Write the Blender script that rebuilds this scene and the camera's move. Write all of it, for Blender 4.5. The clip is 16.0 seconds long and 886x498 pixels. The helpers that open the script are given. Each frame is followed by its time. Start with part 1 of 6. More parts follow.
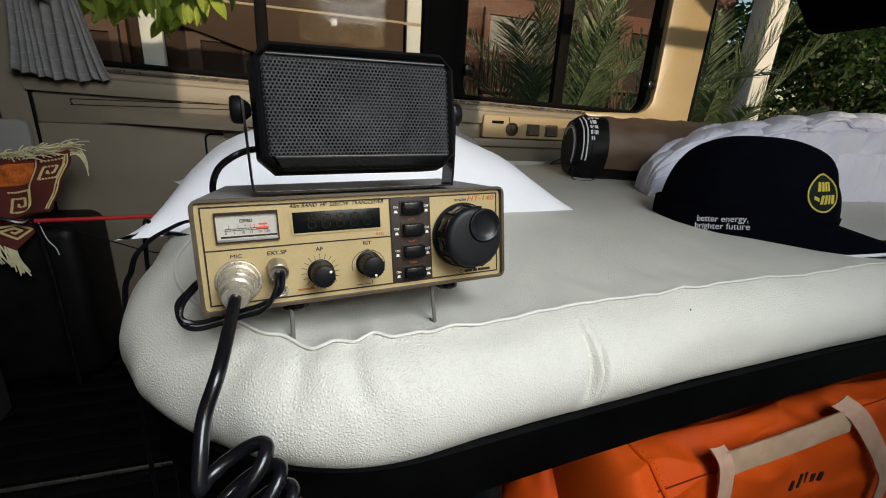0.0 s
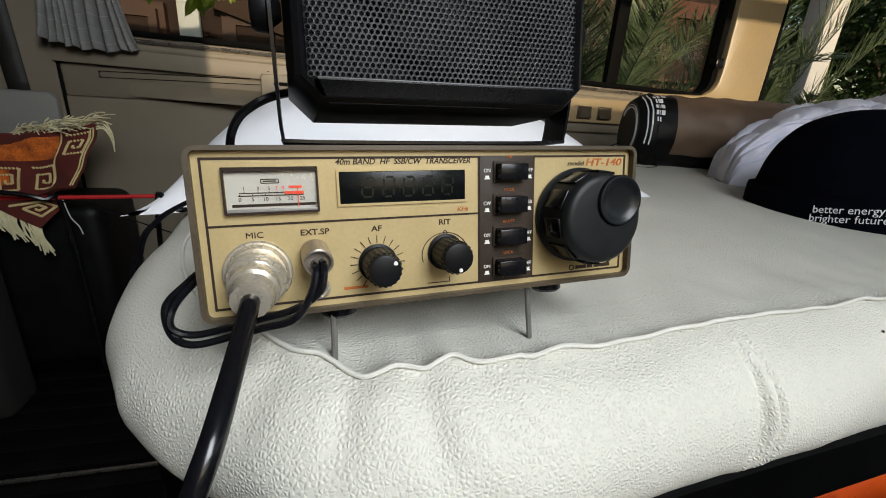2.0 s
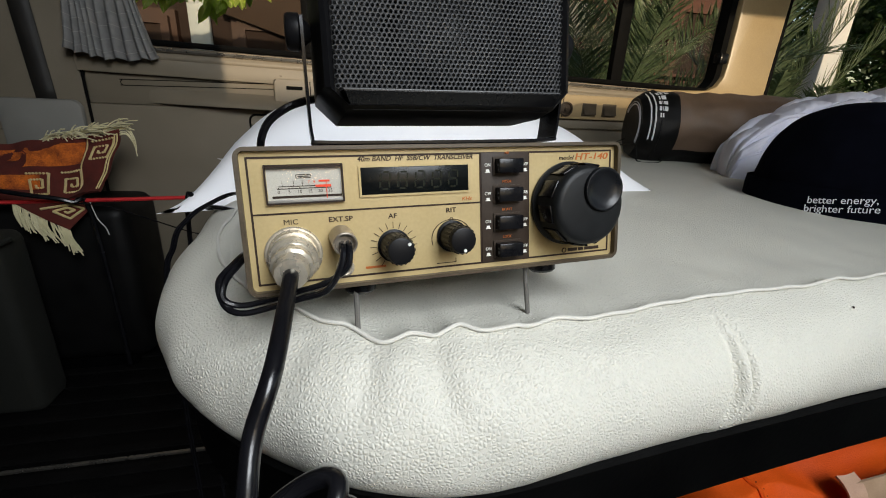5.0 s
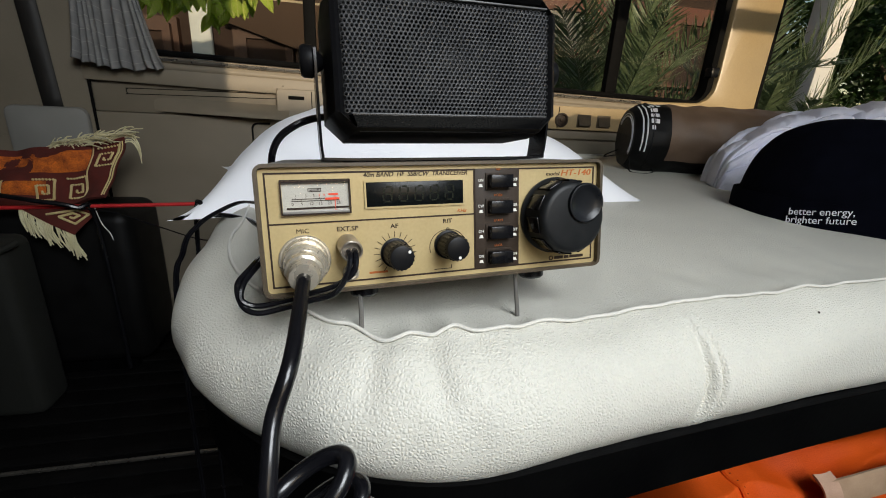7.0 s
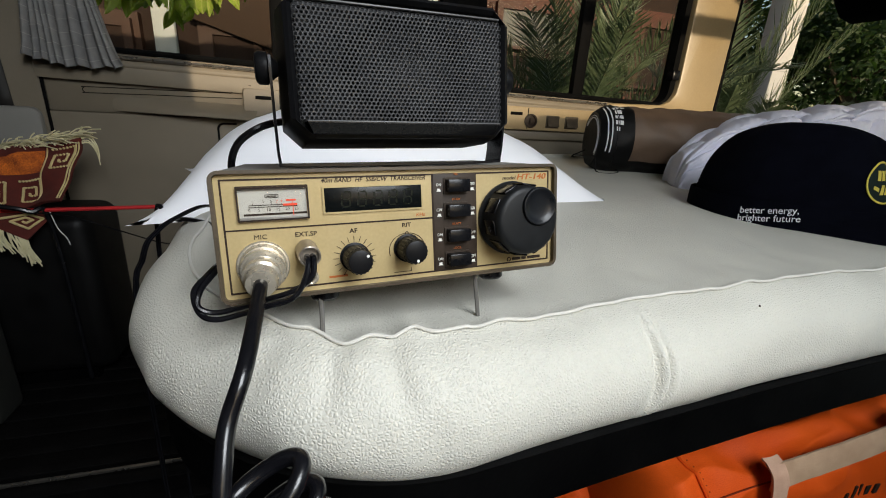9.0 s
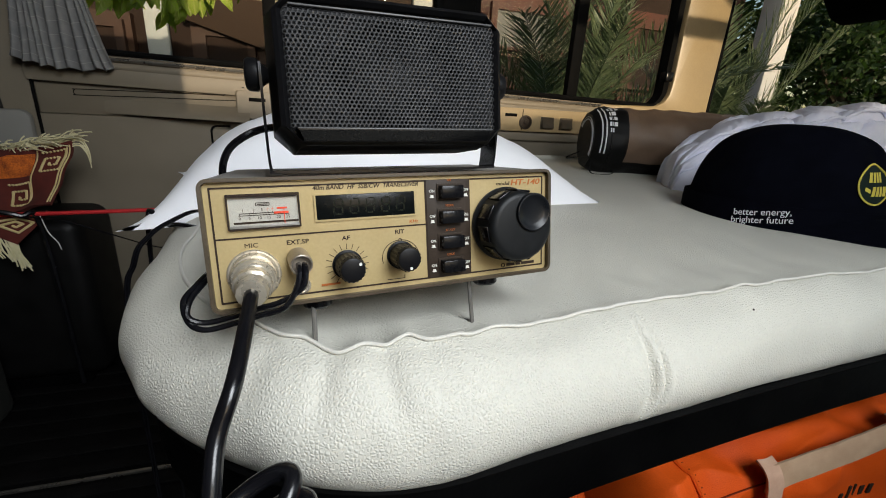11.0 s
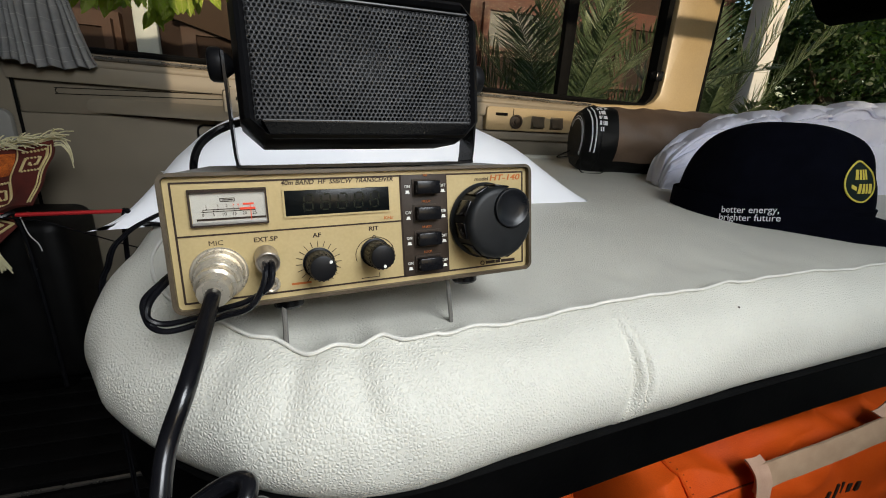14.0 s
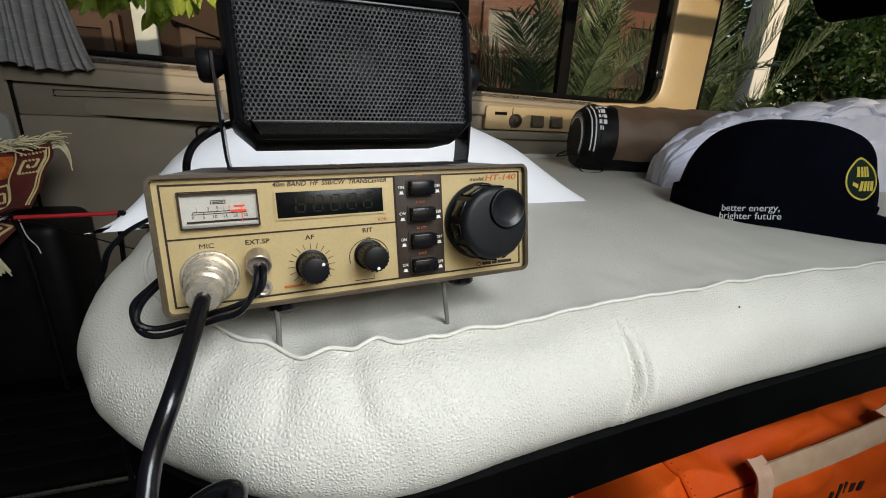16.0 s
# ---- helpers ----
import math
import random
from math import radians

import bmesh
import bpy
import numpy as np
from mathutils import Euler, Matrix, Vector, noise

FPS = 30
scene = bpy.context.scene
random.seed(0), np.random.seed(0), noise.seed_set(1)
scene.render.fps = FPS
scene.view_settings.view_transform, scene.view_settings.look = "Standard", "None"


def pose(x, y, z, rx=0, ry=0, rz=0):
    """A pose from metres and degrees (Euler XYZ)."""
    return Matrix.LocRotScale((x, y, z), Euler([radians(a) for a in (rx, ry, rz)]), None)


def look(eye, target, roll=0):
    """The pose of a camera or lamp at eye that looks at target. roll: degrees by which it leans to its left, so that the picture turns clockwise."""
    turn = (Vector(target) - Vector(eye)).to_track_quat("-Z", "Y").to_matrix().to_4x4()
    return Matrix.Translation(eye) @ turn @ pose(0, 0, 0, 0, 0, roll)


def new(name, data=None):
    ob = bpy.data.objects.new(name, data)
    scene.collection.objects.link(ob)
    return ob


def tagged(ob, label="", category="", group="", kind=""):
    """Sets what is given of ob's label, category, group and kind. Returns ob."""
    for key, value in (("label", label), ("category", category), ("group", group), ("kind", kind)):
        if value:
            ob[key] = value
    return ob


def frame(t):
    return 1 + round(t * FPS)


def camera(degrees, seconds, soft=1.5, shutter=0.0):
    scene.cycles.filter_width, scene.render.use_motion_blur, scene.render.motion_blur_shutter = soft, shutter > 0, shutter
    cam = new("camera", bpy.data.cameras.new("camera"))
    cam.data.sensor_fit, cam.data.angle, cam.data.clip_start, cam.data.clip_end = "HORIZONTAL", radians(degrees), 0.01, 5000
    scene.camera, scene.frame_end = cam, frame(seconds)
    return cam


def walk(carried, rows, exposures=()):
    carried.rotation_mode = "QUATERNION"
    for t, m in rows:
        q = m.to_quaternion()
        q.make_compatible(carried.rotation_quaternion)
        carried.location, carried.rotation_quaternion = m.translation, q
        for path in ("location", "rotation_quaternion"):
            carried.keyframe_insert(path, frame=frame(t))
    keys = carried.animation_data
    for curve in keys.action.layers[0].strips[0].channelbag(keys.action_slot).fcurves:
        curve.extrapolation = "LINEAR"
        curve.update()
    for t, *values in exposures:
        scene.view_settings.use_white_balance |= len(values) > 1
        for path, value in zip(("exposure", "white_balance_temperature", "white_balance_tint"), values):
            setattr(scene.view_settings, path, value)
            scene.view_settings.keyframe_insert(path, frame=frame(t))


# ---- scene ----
cam = camera(92.61, 16.0, soft=1.0)
PATH = [
    (0, (0.05177, -0.22665, 1.13597), (0.64778, 1.57731, 0.51105), 3.45),
    (0.5, (0.05478, -0.22026, 1.13578), (0.56303, 1.60934, 0.50788), 2.24),
    (1, (0.05908, -0.20876, 1.13028), (0.55915, 1.61125, 0.46883), 2.21),
    (1.5, (0.05049, -0.17858, 1.11609), (0.50483, 1.65681, 0.46425), 2.82),
    (2, (0.04224, -0.14483, 1.10529), (0.52145, 1.67755, 0.43499), 3.94),
    (2.5, (0.03874, -0.13199, 1.10209), (0.51133, 1.69113, 0.42909), 3.69),
    (3, (0.03688, -0.13330, 1.09732), (0.50539, 1.68121, 0.39872), 3.05),
    (3.5, (0.03730, -0.14499, 1.10147), (0.51402, 1.67116, 0.41275), 3.02),
    (4, (0.03922, -0.15324, 1.10290), (0.47487, 1.67072, 0.40764), 2.52),
    (6.5, (0.03197, -0.19001, 1.11479), (0.48283, 1.65164, 0.47835), 3.21),
    (7, (0.03279, -0.18898, 1.11431), (0.48283, 1.65052, 0.47110), 3.29),
    (7.5, (0.03540, -0.18960, 1.11591), (0.52395, 1.64036, 0.47359), 3.97),
    (8, (0.03665, -0.19632, 1.11717), (0.56152, 1.62749, 0.48610), 3.67),
    (8.5, (0.03691, -0.19904, 1.11868), (0.62087, 1.60468, 0.48184), 4.28),
    (9, (0.03995, -0.19532, 1.11831), (0.59942, 1.61523, 0.47886), 3.59),
    (11.5, (0.04165, -0.19311, 1.12122), (0.62892, 1.61126, 0.48928), 3.65),
    (12, (0.04321, -0.19435, 1.11947), (0.63605, 1.61006, 0.49283), 3.84),
    (12.5, (0.05157, -0.19027, 1.11888), (0.63814, 1.61115, 0.47791), 3.28),
    (13, (0.05331, -0.19140, 1.12037), (0.62983, 1.61563, 0.48611), 2.81),
    (13.5, (0.05449, -0.19207, 1.12019), (0.63922, 1.61361, 0.48961), 2.84),
    (14, (0.05239, -0.19024, 1.11760), (0.65690, 1.60878, 0.48666), 3.47),
    (14.5, (0.05591, -0.18755, 1.11336), (0.65536, 1.60095, 0.44858), 2.95),
    (15, (0.05579, -0.18504, 1.11520), (0.67870, 1.59830, 0.45820), 3.67),
    (15.5, (0.05561, -0.18735, 1.11695), (0.66716, 1.60781, 0.48180), 3.28),
    (16, (0.05619, -0.18834, 1.11767), (0.65600, 1.61163, 0.48495), 3.07),
]
walk(cam, [(t, look(eye, target, roll)) for t, eye, target, roll in PATH])

# ---- light ----
world = bpy.data.worlds.new("sky")
scene.world = world
world.use_nodes = True
wn, wl = world.node_tree.nodes, world.node_tree.links
sky = wn.new("ShaderNodeTexSky")
sky.sky_type, sky.sun_disc = "NISHITA", False
SUN_EL, SUN_AZ = 8.0, 170.0
sky.sun_elevation, sky.sun_rotation = radians(SUN_EL), radians(SUN_AZ)
wl.new(sky.outputs[0], wn["Background"].inputs[0])
wn["Background"].inputs[1].default_value = 0.15
sun = new("sun", bpy.data.lights.new("sun", "SUN"))
sun.data.energy, sun.data.angle, sun.data.color = 3.0, radians(0.6), (1.0, 0.82, 0.58)
SUN_FROM = Vector((math.sin(radians(SUN_AZ)) * math.cos(radians(SUN_EL)), math.cos(radians(SUN_AZ)) * math.cos(radians(SUN_EL)), math.sin(radians(SUN_EL))))
sun.matrix_basis = look(SUN_FROM * 20, (0, 0, 0))
scene.view_settings.exposure = 0.18
# added lamp outside the open side, standing in for sky light falling in
door_fill = new("door_fill", bpy.data.lights.new("door_fill", "AREA"))
door_fill.data.shape, door_fill.data.size, door_fill.data.size_y = "RECTANGLE", 0.70, 0.80
door_fill.data.energy, door_fill.data.color = 28.0, (0.905, 0.955, 1.0)
door_fill.matrix_basis = look((0.46, -0.97, 1.98), (0.14, 0.05, 1.0))


# ---- materials ----
def material(name, dark, light, rough=0.6, metal=0.0, scale=60.0, fine=600.0, bump=0.15, deep=0.001, coat=0.0, spread=0.0, pits=0.0, sheen=0.0, spec=0.5):
    """Two scales of noise between two colours, with relief. spread: how much the single object varies. pits: scale of a pebbled grain."""
    m = bpy.data.materials.new(name)
    m.use_nodes = True
    n, l = m.node_tree.nodes, m.node_tree.links
    b = n["Principled BSDF"]
    co = n.new("ShaderNodeTexCoord").outputs["Object"]
    big, small = n.new("ShaderNodeTexNoise"), n.new("ShaderNodeTexNoise")
    big.inputs["Scale"].default_value, big.inputs["Detail"].default_value = scale, 5
    small.inputs["Scale"].default_value, small.inputs["Detail"].default_value = fine, 3
    l.new(co, big.inputs["Vector"]), l.new(co, small.inputs["Vector"])
    both = n.new("ShaderNodeMix")
    both.inputs[0].default_value = 0.4
    l.new(big.outputs["Fac"], both.inputs[2]), l.new(small.outputs["Fac"], both.inputs[3])
    ramp = n.new("ShaderNodeValToRGB")
    ramp.color_ramp.elements[0].position, ramp.color_ramp.elements[1].position = 0.32, 0.68
    ramp.color_ramp.elements[0].color, ramp.color_ramp.elements[1].color = (*dark, 1), (*light, 1)
    l.new(both.outputs[0], ramp.inputs[0])
    colour = ramp.outputs[0]
    if spread:
        info, hsv = n.new("ShaderNodeObjectInfo"), n.new("ShaderNodeHueSaturation")
        span = n.new("ShaderNodeMapRange")
        span.inputs[3].default_value, span.inputs[4].default_value = 1 - spread, 1 + spread
        l.new(info.outputs["Random"], span.inputs[0]), l.new(span.outputs[0], hsv.inputs["Value"])
        l.new(colour, hsv.inputs["Color"])
        colour = hsv.outputs[0]
    l.new(colour, b.inputs["Base Color"])
    r = n.new("ShaderNodeMapRange")
    r.inputs[3].default_value, r.inputs[4].default_value = max(rough - 0.1, 0.02), min(rough + 0.1, 1)
    l.new(big.outputs["Fac"], r.inputs[0]), l.new(r.outputs[0], b.inputs["Roughness"])
    b.inputs["Metallic"].default_value, b.inputs["Coat Weight"].default_value = metal, coat
    b.inputs["Sheen Weight"].default_value, b.inputs["Specular IOR Level"].default_value = sheen, spec
    relief = n.new("ShaderNodeBump")
    relief.inputs["Strength"].default_value, relief.inputs["Distance"].default_value = bump, deep
    if pits:
        cells = n.new("ShaderNodeTexVoronoi")
        cells.feature = "DISTANCE_TO_EDGE"
        cells.inputs["Scale"].default_value = pits
        warp = n.new("ShaderNodeMixRGB")
        warp.blend_type, warp.inputs[0].default_value = "ADD", 0.0007
        wave = n.new("ShaderNodeTexNoise")
        wave.inputs["Scale"].default_value = pits * 0.45
        l.new(co, wave.inputs["Vector"])
        l.new(co, warp.inputs[1]), l.new(wave.outputs["Color"], warp.inputs[2])
        l.new(warp.outputs[0], cells.inputs["Vector"])
        pebble = n.new("ShaderNodeMapRange")
        pebble.interpolation_type = "SMOOTHSTEP"
        pebble.inputs[2].default_value = 0.46
        l.new(cells.outputs["Distance"], pebble.inputs[0])
        l.new(pebble.outputs[0], relief.inputs["Height"])
    else:
        l.new(both.outputs[0], relief.inputs["Height"])
    l.new(relief.outputs[0], b.inputs["Normal"])
    return m


def glass(name, tint, rough=0.0, clear=0.75):
    m = bpy.data.materials.new(name)
    m.use_nodes = True
    n, l = m.node_tree.nodes, m.node_tree.links
    n.remove(n["Principled BSDF"])
    see, shine, fres, mix = n.new("ShaderNodeBsdfTransparent"), n.new("ShaderNodeBsdfGlossy"), n.new("ShaderNodeFresnel"), n.new("ShaderNodeMixShader")
    see.inputs[0].default_value, shine.inputs["Roughness"].default_value = (*tint, 1), rough
    fres.inputs[0].default_value = 1.16
    l.new(fres.outputs[0], mix.inputs[0]), l.new(see.outputs[0], mix.inputs[1]), l.new(shine.outputs[0], mix.inputs[2])
    l.new(mix.outputs[0], n["Material Output"].inputs[0])
    return m


def plain(name, colour, rough=0.5, metal=0.0, glow=0.0):
    m = bpy.data.materials.new(name)
    m.use_nodes = True
    b = m.node_tree.nodes["Principled BSDF"]
    b.inputs["Base Color"].default_value = (*colour, 1)
    b.inputs["Roughness"].default_value, b.inputs["Metallic"].default_value = rough, metal
    b.inputs["Specular IOR Level"].default_value = 0.2
    if glow:
        b.inputs["Emission Color"].default_value, b.inputs["Emission Strength"].default_value = (*colour, 1), glow
    return m


LEATHER = material("cream_leather", (0.58, 0.565, 0.50), (0.67, 0.652, 0.575), 0.46, scale=14, fine=900, bump=0.62, deep=0.0006, pits=520, spec=0.3)
PIPING = material("cream_piping", (0.62, 0.60, 0.54), (0.72, 0.70, 0.64), 0.4, scale=40, fine=900, bump=0.2)
BOARD = material("black_board", (0.001, 0.001, 0.0012), (0.003, 0.003, 0.003), 0.36, scale=25, fine=300, bump=0.2, spec=0.10)
BLACK_PLASTIC = material("black_plastic", (0.004, 0.004, 0.0045), (0.008, 0.008, 0.009), 0.42, scale=90, fine=1800, bump=0.12, deep=0.0004, spec=0.16)
GLOSS_BLACK = material("gloss_black", (0.004, 0.004, 0.005), (0.009, 0.009, 0.010), 0.22, scale=90, fine=900, bump=0.04, deep=0.0003, spec=0.2)
KNOB_GREY = material("knob_grey", (0.008, 0.0085, 0.009), (0.013, 0.014, 0.015), 0.45, scale=200, fine=2500, bump=0.1, deep=0.0003, spec=0.22)
RUBBER = material("cable_rubber", (0.003, 0.003, 0.004), (0.008, 0.008, 0.010), 0.24, scale=60, fine=700, bump=0.12, deep=0.0006)
GRILLE = material("grille_metal", (0.13, 0.131, 0.135), (0.20, 0.20, 0.203), 0.36, 0.6, scale=60, fine=900, bump=0.05)
PANEL_BEIGE = material("panel_beige", (0.40, 0.305, 0.140), (0.48, 0.37, 0.185), 0.38, 0.15, scale=35, fine=700, bump=0.05, deep=0.0003)
CASE_GREY = material("case_grey", (0.10, 0.095, 0.085), (0.17, 0.16, 0.145), 0.5, 0.2, scale=80, fine=1500, bump=0.2, deep=0.0004)
BEZEL = material("bezel_taupe", (0.050, 0.037, 0.023), (0.095, 0.071, 0.044), 0.45, 0.2, scale=60, fine=900, bump=0.06, deep=0.0003)
INK = plain("ink_brown_black", (0.03, 0.018, 0.012), 0.6)
INK_RED = plain("ink_rust", (0.42, 0.12, 0.03), 0.6)
INK_WHITE = plain("ink_white", (0.75, 0.73, 0.68), 0.6)
STRIP = material("switch_panel_brown", (0.030, 0.021, 0.015), (0.048, 0.034, 0.025), 0.5, scale=60, fine=900, bump=0.05, deep=0.0003, spec=0.2)
NICKEL = material("nickel", (0.48, 0.425, 0.335), (0.66, 0.60, 0.49), 0.28, 0.6, scale=150, fine=1500, bump=0.12, deep=0.0004)
METER_FACE = material("meter_face", (0.44, 0.415, 0.365), (0.54, 0.51, 0.45), 0.6, scale=40, fine=600, bump=0.0, spec=0.2)
METER_RED = plain("meter_red", (0.75, 0.08, 0.04), 0.5)
DISPLAY = material("display_window", (0.003, 0.004, 0.004), (0.005, 0.006, 0.006), 0.25, scale=200, fine=900, bump=0.0, spec=0.2)
SEGMENT = material("display_segment", (0.0024, 0.0052, 0.0022), (0.0034, 0.007, 0.003), 0.3, scale=200, fine=900, bump=0.0, spec=0.2)
COTTON = material("white_cotton", (0.86, 0.86, 0.89), (0.91, 0.91, 0.94), 0.85, scale=20, fine=1200, bump=0.12, deep=0.0008)
QUILT = material("quilted_cotton", (0.76, 0.765, 0.90), (0.84, 0.845, 0.96), 0.8, scale=30, fine=800, bump=0.2, deep=0.001)
NAVY = material("navy_twill", (0.001, 0.0012, 0.003), (0.003, 0.0034, 0.007), 0.95, scale=60, fine=1500, bump=0.3, deep=0.0006, spec=0.04)
THREAD_WHITE = plain("white_thread", (0.8, 0.8, 0.82), 0.8)
THREAD_GOLD = plain("gold_thread", (0.62, 0.50, 0.08), 0.7)
THREAD_GREEN = plain("green_thread", (0.006, 0.014, 0.010), 0.8)
NYLON_BROWN = material("brown_nylon", (0.12, 0.078, 0.050), (0.18, 0.118, 0.078), 0.5, scale=18, fine=500, bump=0.3, deep=0.002)
NYLON_BLACK = material("black_nylon", (0.002, 0.002, 0.002), (0.006, 0.0058, 0.0058), 0.5, scale=25, fine=600, bump=0.3, deep=0.002, spec=0.2)
ORANGE = material("orange_canvas", (0.58, 0.062, 0.003), (0.78, 0.105, 0.006), 0.65, scale=12, fine=900, bump=0.4, deep=0.003, spec=0.2)
WEBBING = material("tan_webbing", (0.40, 0.25, 0.15), (0.52, 0.35, 0.22), 0.75, scale=60, fine=1400, bump=0.3, deep=0.001)
TRIM = material("taupe_trim", (0.175, 0.147, 0.106), (0.225, 0.190, 0.140), 0.5, scale=9, fine=900, bump=0.12, deep=0.0005)
TRIM_SMOOTH = material("tan_painted_metal", (0.31, 0.225, 0.115), (0.39, 0.29, 0.155), 0.35, scale=7, fine=300, bump=0.04, deep=0.0004)
SEAL = material("window_rubber", (0.002, 0.002, 0.002), (0.005, 0.005, 0.005), 0.7, scale=40, fine=500, bump=0.1, spec=0.06)
CHROME = material("sill_metal", (0.35, 0.32, 0.28), (0.5, 0.47, 0.42), 0.28, 0.9, scale=30, fine=400, bump=0.04)
CURTAIN = material("grey_check_cloth", (0.16, 0.158, 0.158), (0.25, 0.245, 0.238), 0.9, scale=50, fine=1400, bump=0.35, deep=0.001)
BELT = material("belt_webbing", (0.012, 0.011, 0.01), (0.03, 0.027, 0.024), 0.6, scale=40, fine=1500, bump=0.3, deep=0.0008)
MAT = material("floor_rubber", (0.0015, 0.0015, 0.0015), (0.005, 0.0045, 0.0045), 0.6, scale=20, fine=400, bump=0.4, deep=0.003, spec=0.12)
RUG = material("rug_maroon", (0.065, 0.009, 0.006), (0.125, 0.019, 0.011), 0.95, scale=40, fine=900, bump=0.5, deep=0.003)
RUG_RUST = material("rug_rust", (0.11, 0.014, 0.004), (0.85, 0.20, 0.018), 0.95, scale=60, fine=500, bump=0.5, deep=0.003)
RUG_GOLD = material("rug_gold", (0.52, 0.40, 0.16), (0.75, 0.62, 0.32), 0.95, scale=60, fine=900, bump=0.5, deep=0.002)
FRINGE = material("rug_fringe", (0.62, 0.56, 0.32), (0.80, 0.74, 0.50), 0.9, scale=60, fine=900, bump=0.3)
RED_STRAP = material("red_webbing", (0.50, 0.012, 0.018), (0.65, 0.03, 0.03), 0.6, scale=60, fine=900, bump=0.2)
# khaki taken down to near black, with the pouch's shade in the colour
KHAKI = material("shaded_khaki_canvas", (0.004, 0.0045, 0.0025), (0.008, 0.0085, 0.005), 0.85, scale=20, fine=800, bump=0.3, deep=0.002)
DENIM = material("blue_cloth", (0.10, 0.22, 0.36), (0.18, 0.32, 0.46), 0.85, scale=30, fine=900, bump=0.3)
GLASS = glass("window_glass", (0.86, 0.88, 0.86))
METER_GLASS = glass("meter_glass", (0.97, 0.97, 0.96), 0.05)
HEADLINER = material("headliner", (0.20, 0.18, 0.15), (0.26, 0.24, 0.20), 0.9, scale=20, fine=600, bump=0.2)


# ---- building helpers ----
FR, AT = {}, {}


def thing(name, m, label, category, group="", kind="", local=False):
    ob = new(name)
    ob.matrix_basis = m
    ob.empty_display_size = 0.02
    AT[ob], FR[ob] = m, (m if local else Matrix())
    return tagged(ob, label, category, group, kind)


def mesh_of(name, bm, mats, smooth=True):
    me = bpy.data.meshes.new(name)
    bm.normal_update()
    bm.to_mesh(me)
    bm.free()
    for m in mats if isinstance(mats, (list, tuple)) else [mats]:
        me.materials.append(m)
    if smooth:
        me.shade_smooth()
        me.set_sharp_from_angle(angle=radians(38))
    return me


def part(name, bm, mats, parent, label="", smooth=True):
    """One bmesh as one mesh object under a thing or a part, in the frame of its thing."""
    me = bm if isinstance(bm, bpy.types.Mesh) else mesh_of(name, bm, mats, smooth)
    ob = new(name, me)
    ob.parent = parent
    ob.matrix_parent_inverse = AT[parent].inverted() @ FR[parent]
    AT[ob], FR[ob] = FR[parent], FR[parent]
    return tagged(ob, label)


def solid(name, bm, mats, label, category, group="", kind="", smooth=True):
    """A thing or piece of the setting that is one mesh."""
    ob = new(name, mesh_of(name, bm, mats, smooth))
    AT[ob], FR[ob] = Matrix(), Matrix()
    return tagged(ob, label, category, group, kind)


def box(x0, x1, y0, y1, z0, z1, bevel=0.0, seg=2, bm=None, m=None):
    b = bmesh.new()
    bmesh.ops.create_cube(b, size=1, matrix=Matrix.LocRotScale(((x0 + x1) / 2, (y0 + y1) / 2, (z0 + z1) / 2), None, (abs(x1 - x0), abs(y1 - y0), abs(z1 - z0))))
    if bevel:
        bmesh.ops.bevel(b, geom=b.edges[:], offset=bevel, segments=seg, profile=0.5, affect="EDGES")
    if m is not None:
        b.transform(m)
    return join(bm, b)


def join(bm, b):
    if bm is None:
        return b
    me = bpy.data.meshes.new("tmp")
    b.to_mesh(me)
    b.free()
    bm.from_mesh(me)
    bpy.data.meshes.remove(me)
    return bm


def lathe(profile, m=None, seg=40, bm=None, cap=True):
    """Turns (radius, height) pairs round z."""
    b = bmesh.new()
    rings = []
    for r, h in profile:
        rings.append([b.verts.new((r * math.cos(2 * math.pi * i / seg), r * math.sin(2 * math.pi * i / seg), h)) for i in range(seg)])
    for p, q in zip(rings, rings[1:]):
        for i in range(seg):
            j = (i + 1) % seg
            b.faces.new((p[i], p[j], q[j], q[i]))
    if cap:
        b.faces.new(rings[0][::-1]), b.faces.new(rings[-1])
    bmesh.ops.recalc_face_normals(b, faces=b.faces[:])
    if m is not None:
        b.transform(m)
    return join(bm, b)


def smooth_path(points, n=8, closed=False):
    """Catmull-Rom through the points."""
    p = [Vector(q) for q in points]
    out, k = [], len(p)
    for i in range(k if closed else k - 1):
        a, b, c, d = (p[(i - 1) % k], p[i], p[(i + 1) % k], p[(i + 2) % k]) if closed else (p[max(i - 1, 0)], p[i], p[i + 1], p[min(i + 2, k - 1)])
        for s in range(n):
            t = s / n
            out.append(0.5 * (2 * b + (c - a) * t + (2 * a - 5 * b + 4 * c - d) * t * t + (3 * b - a - 3 * c + d) * t ** 3))
    return out if closed else out + [p[-1]]


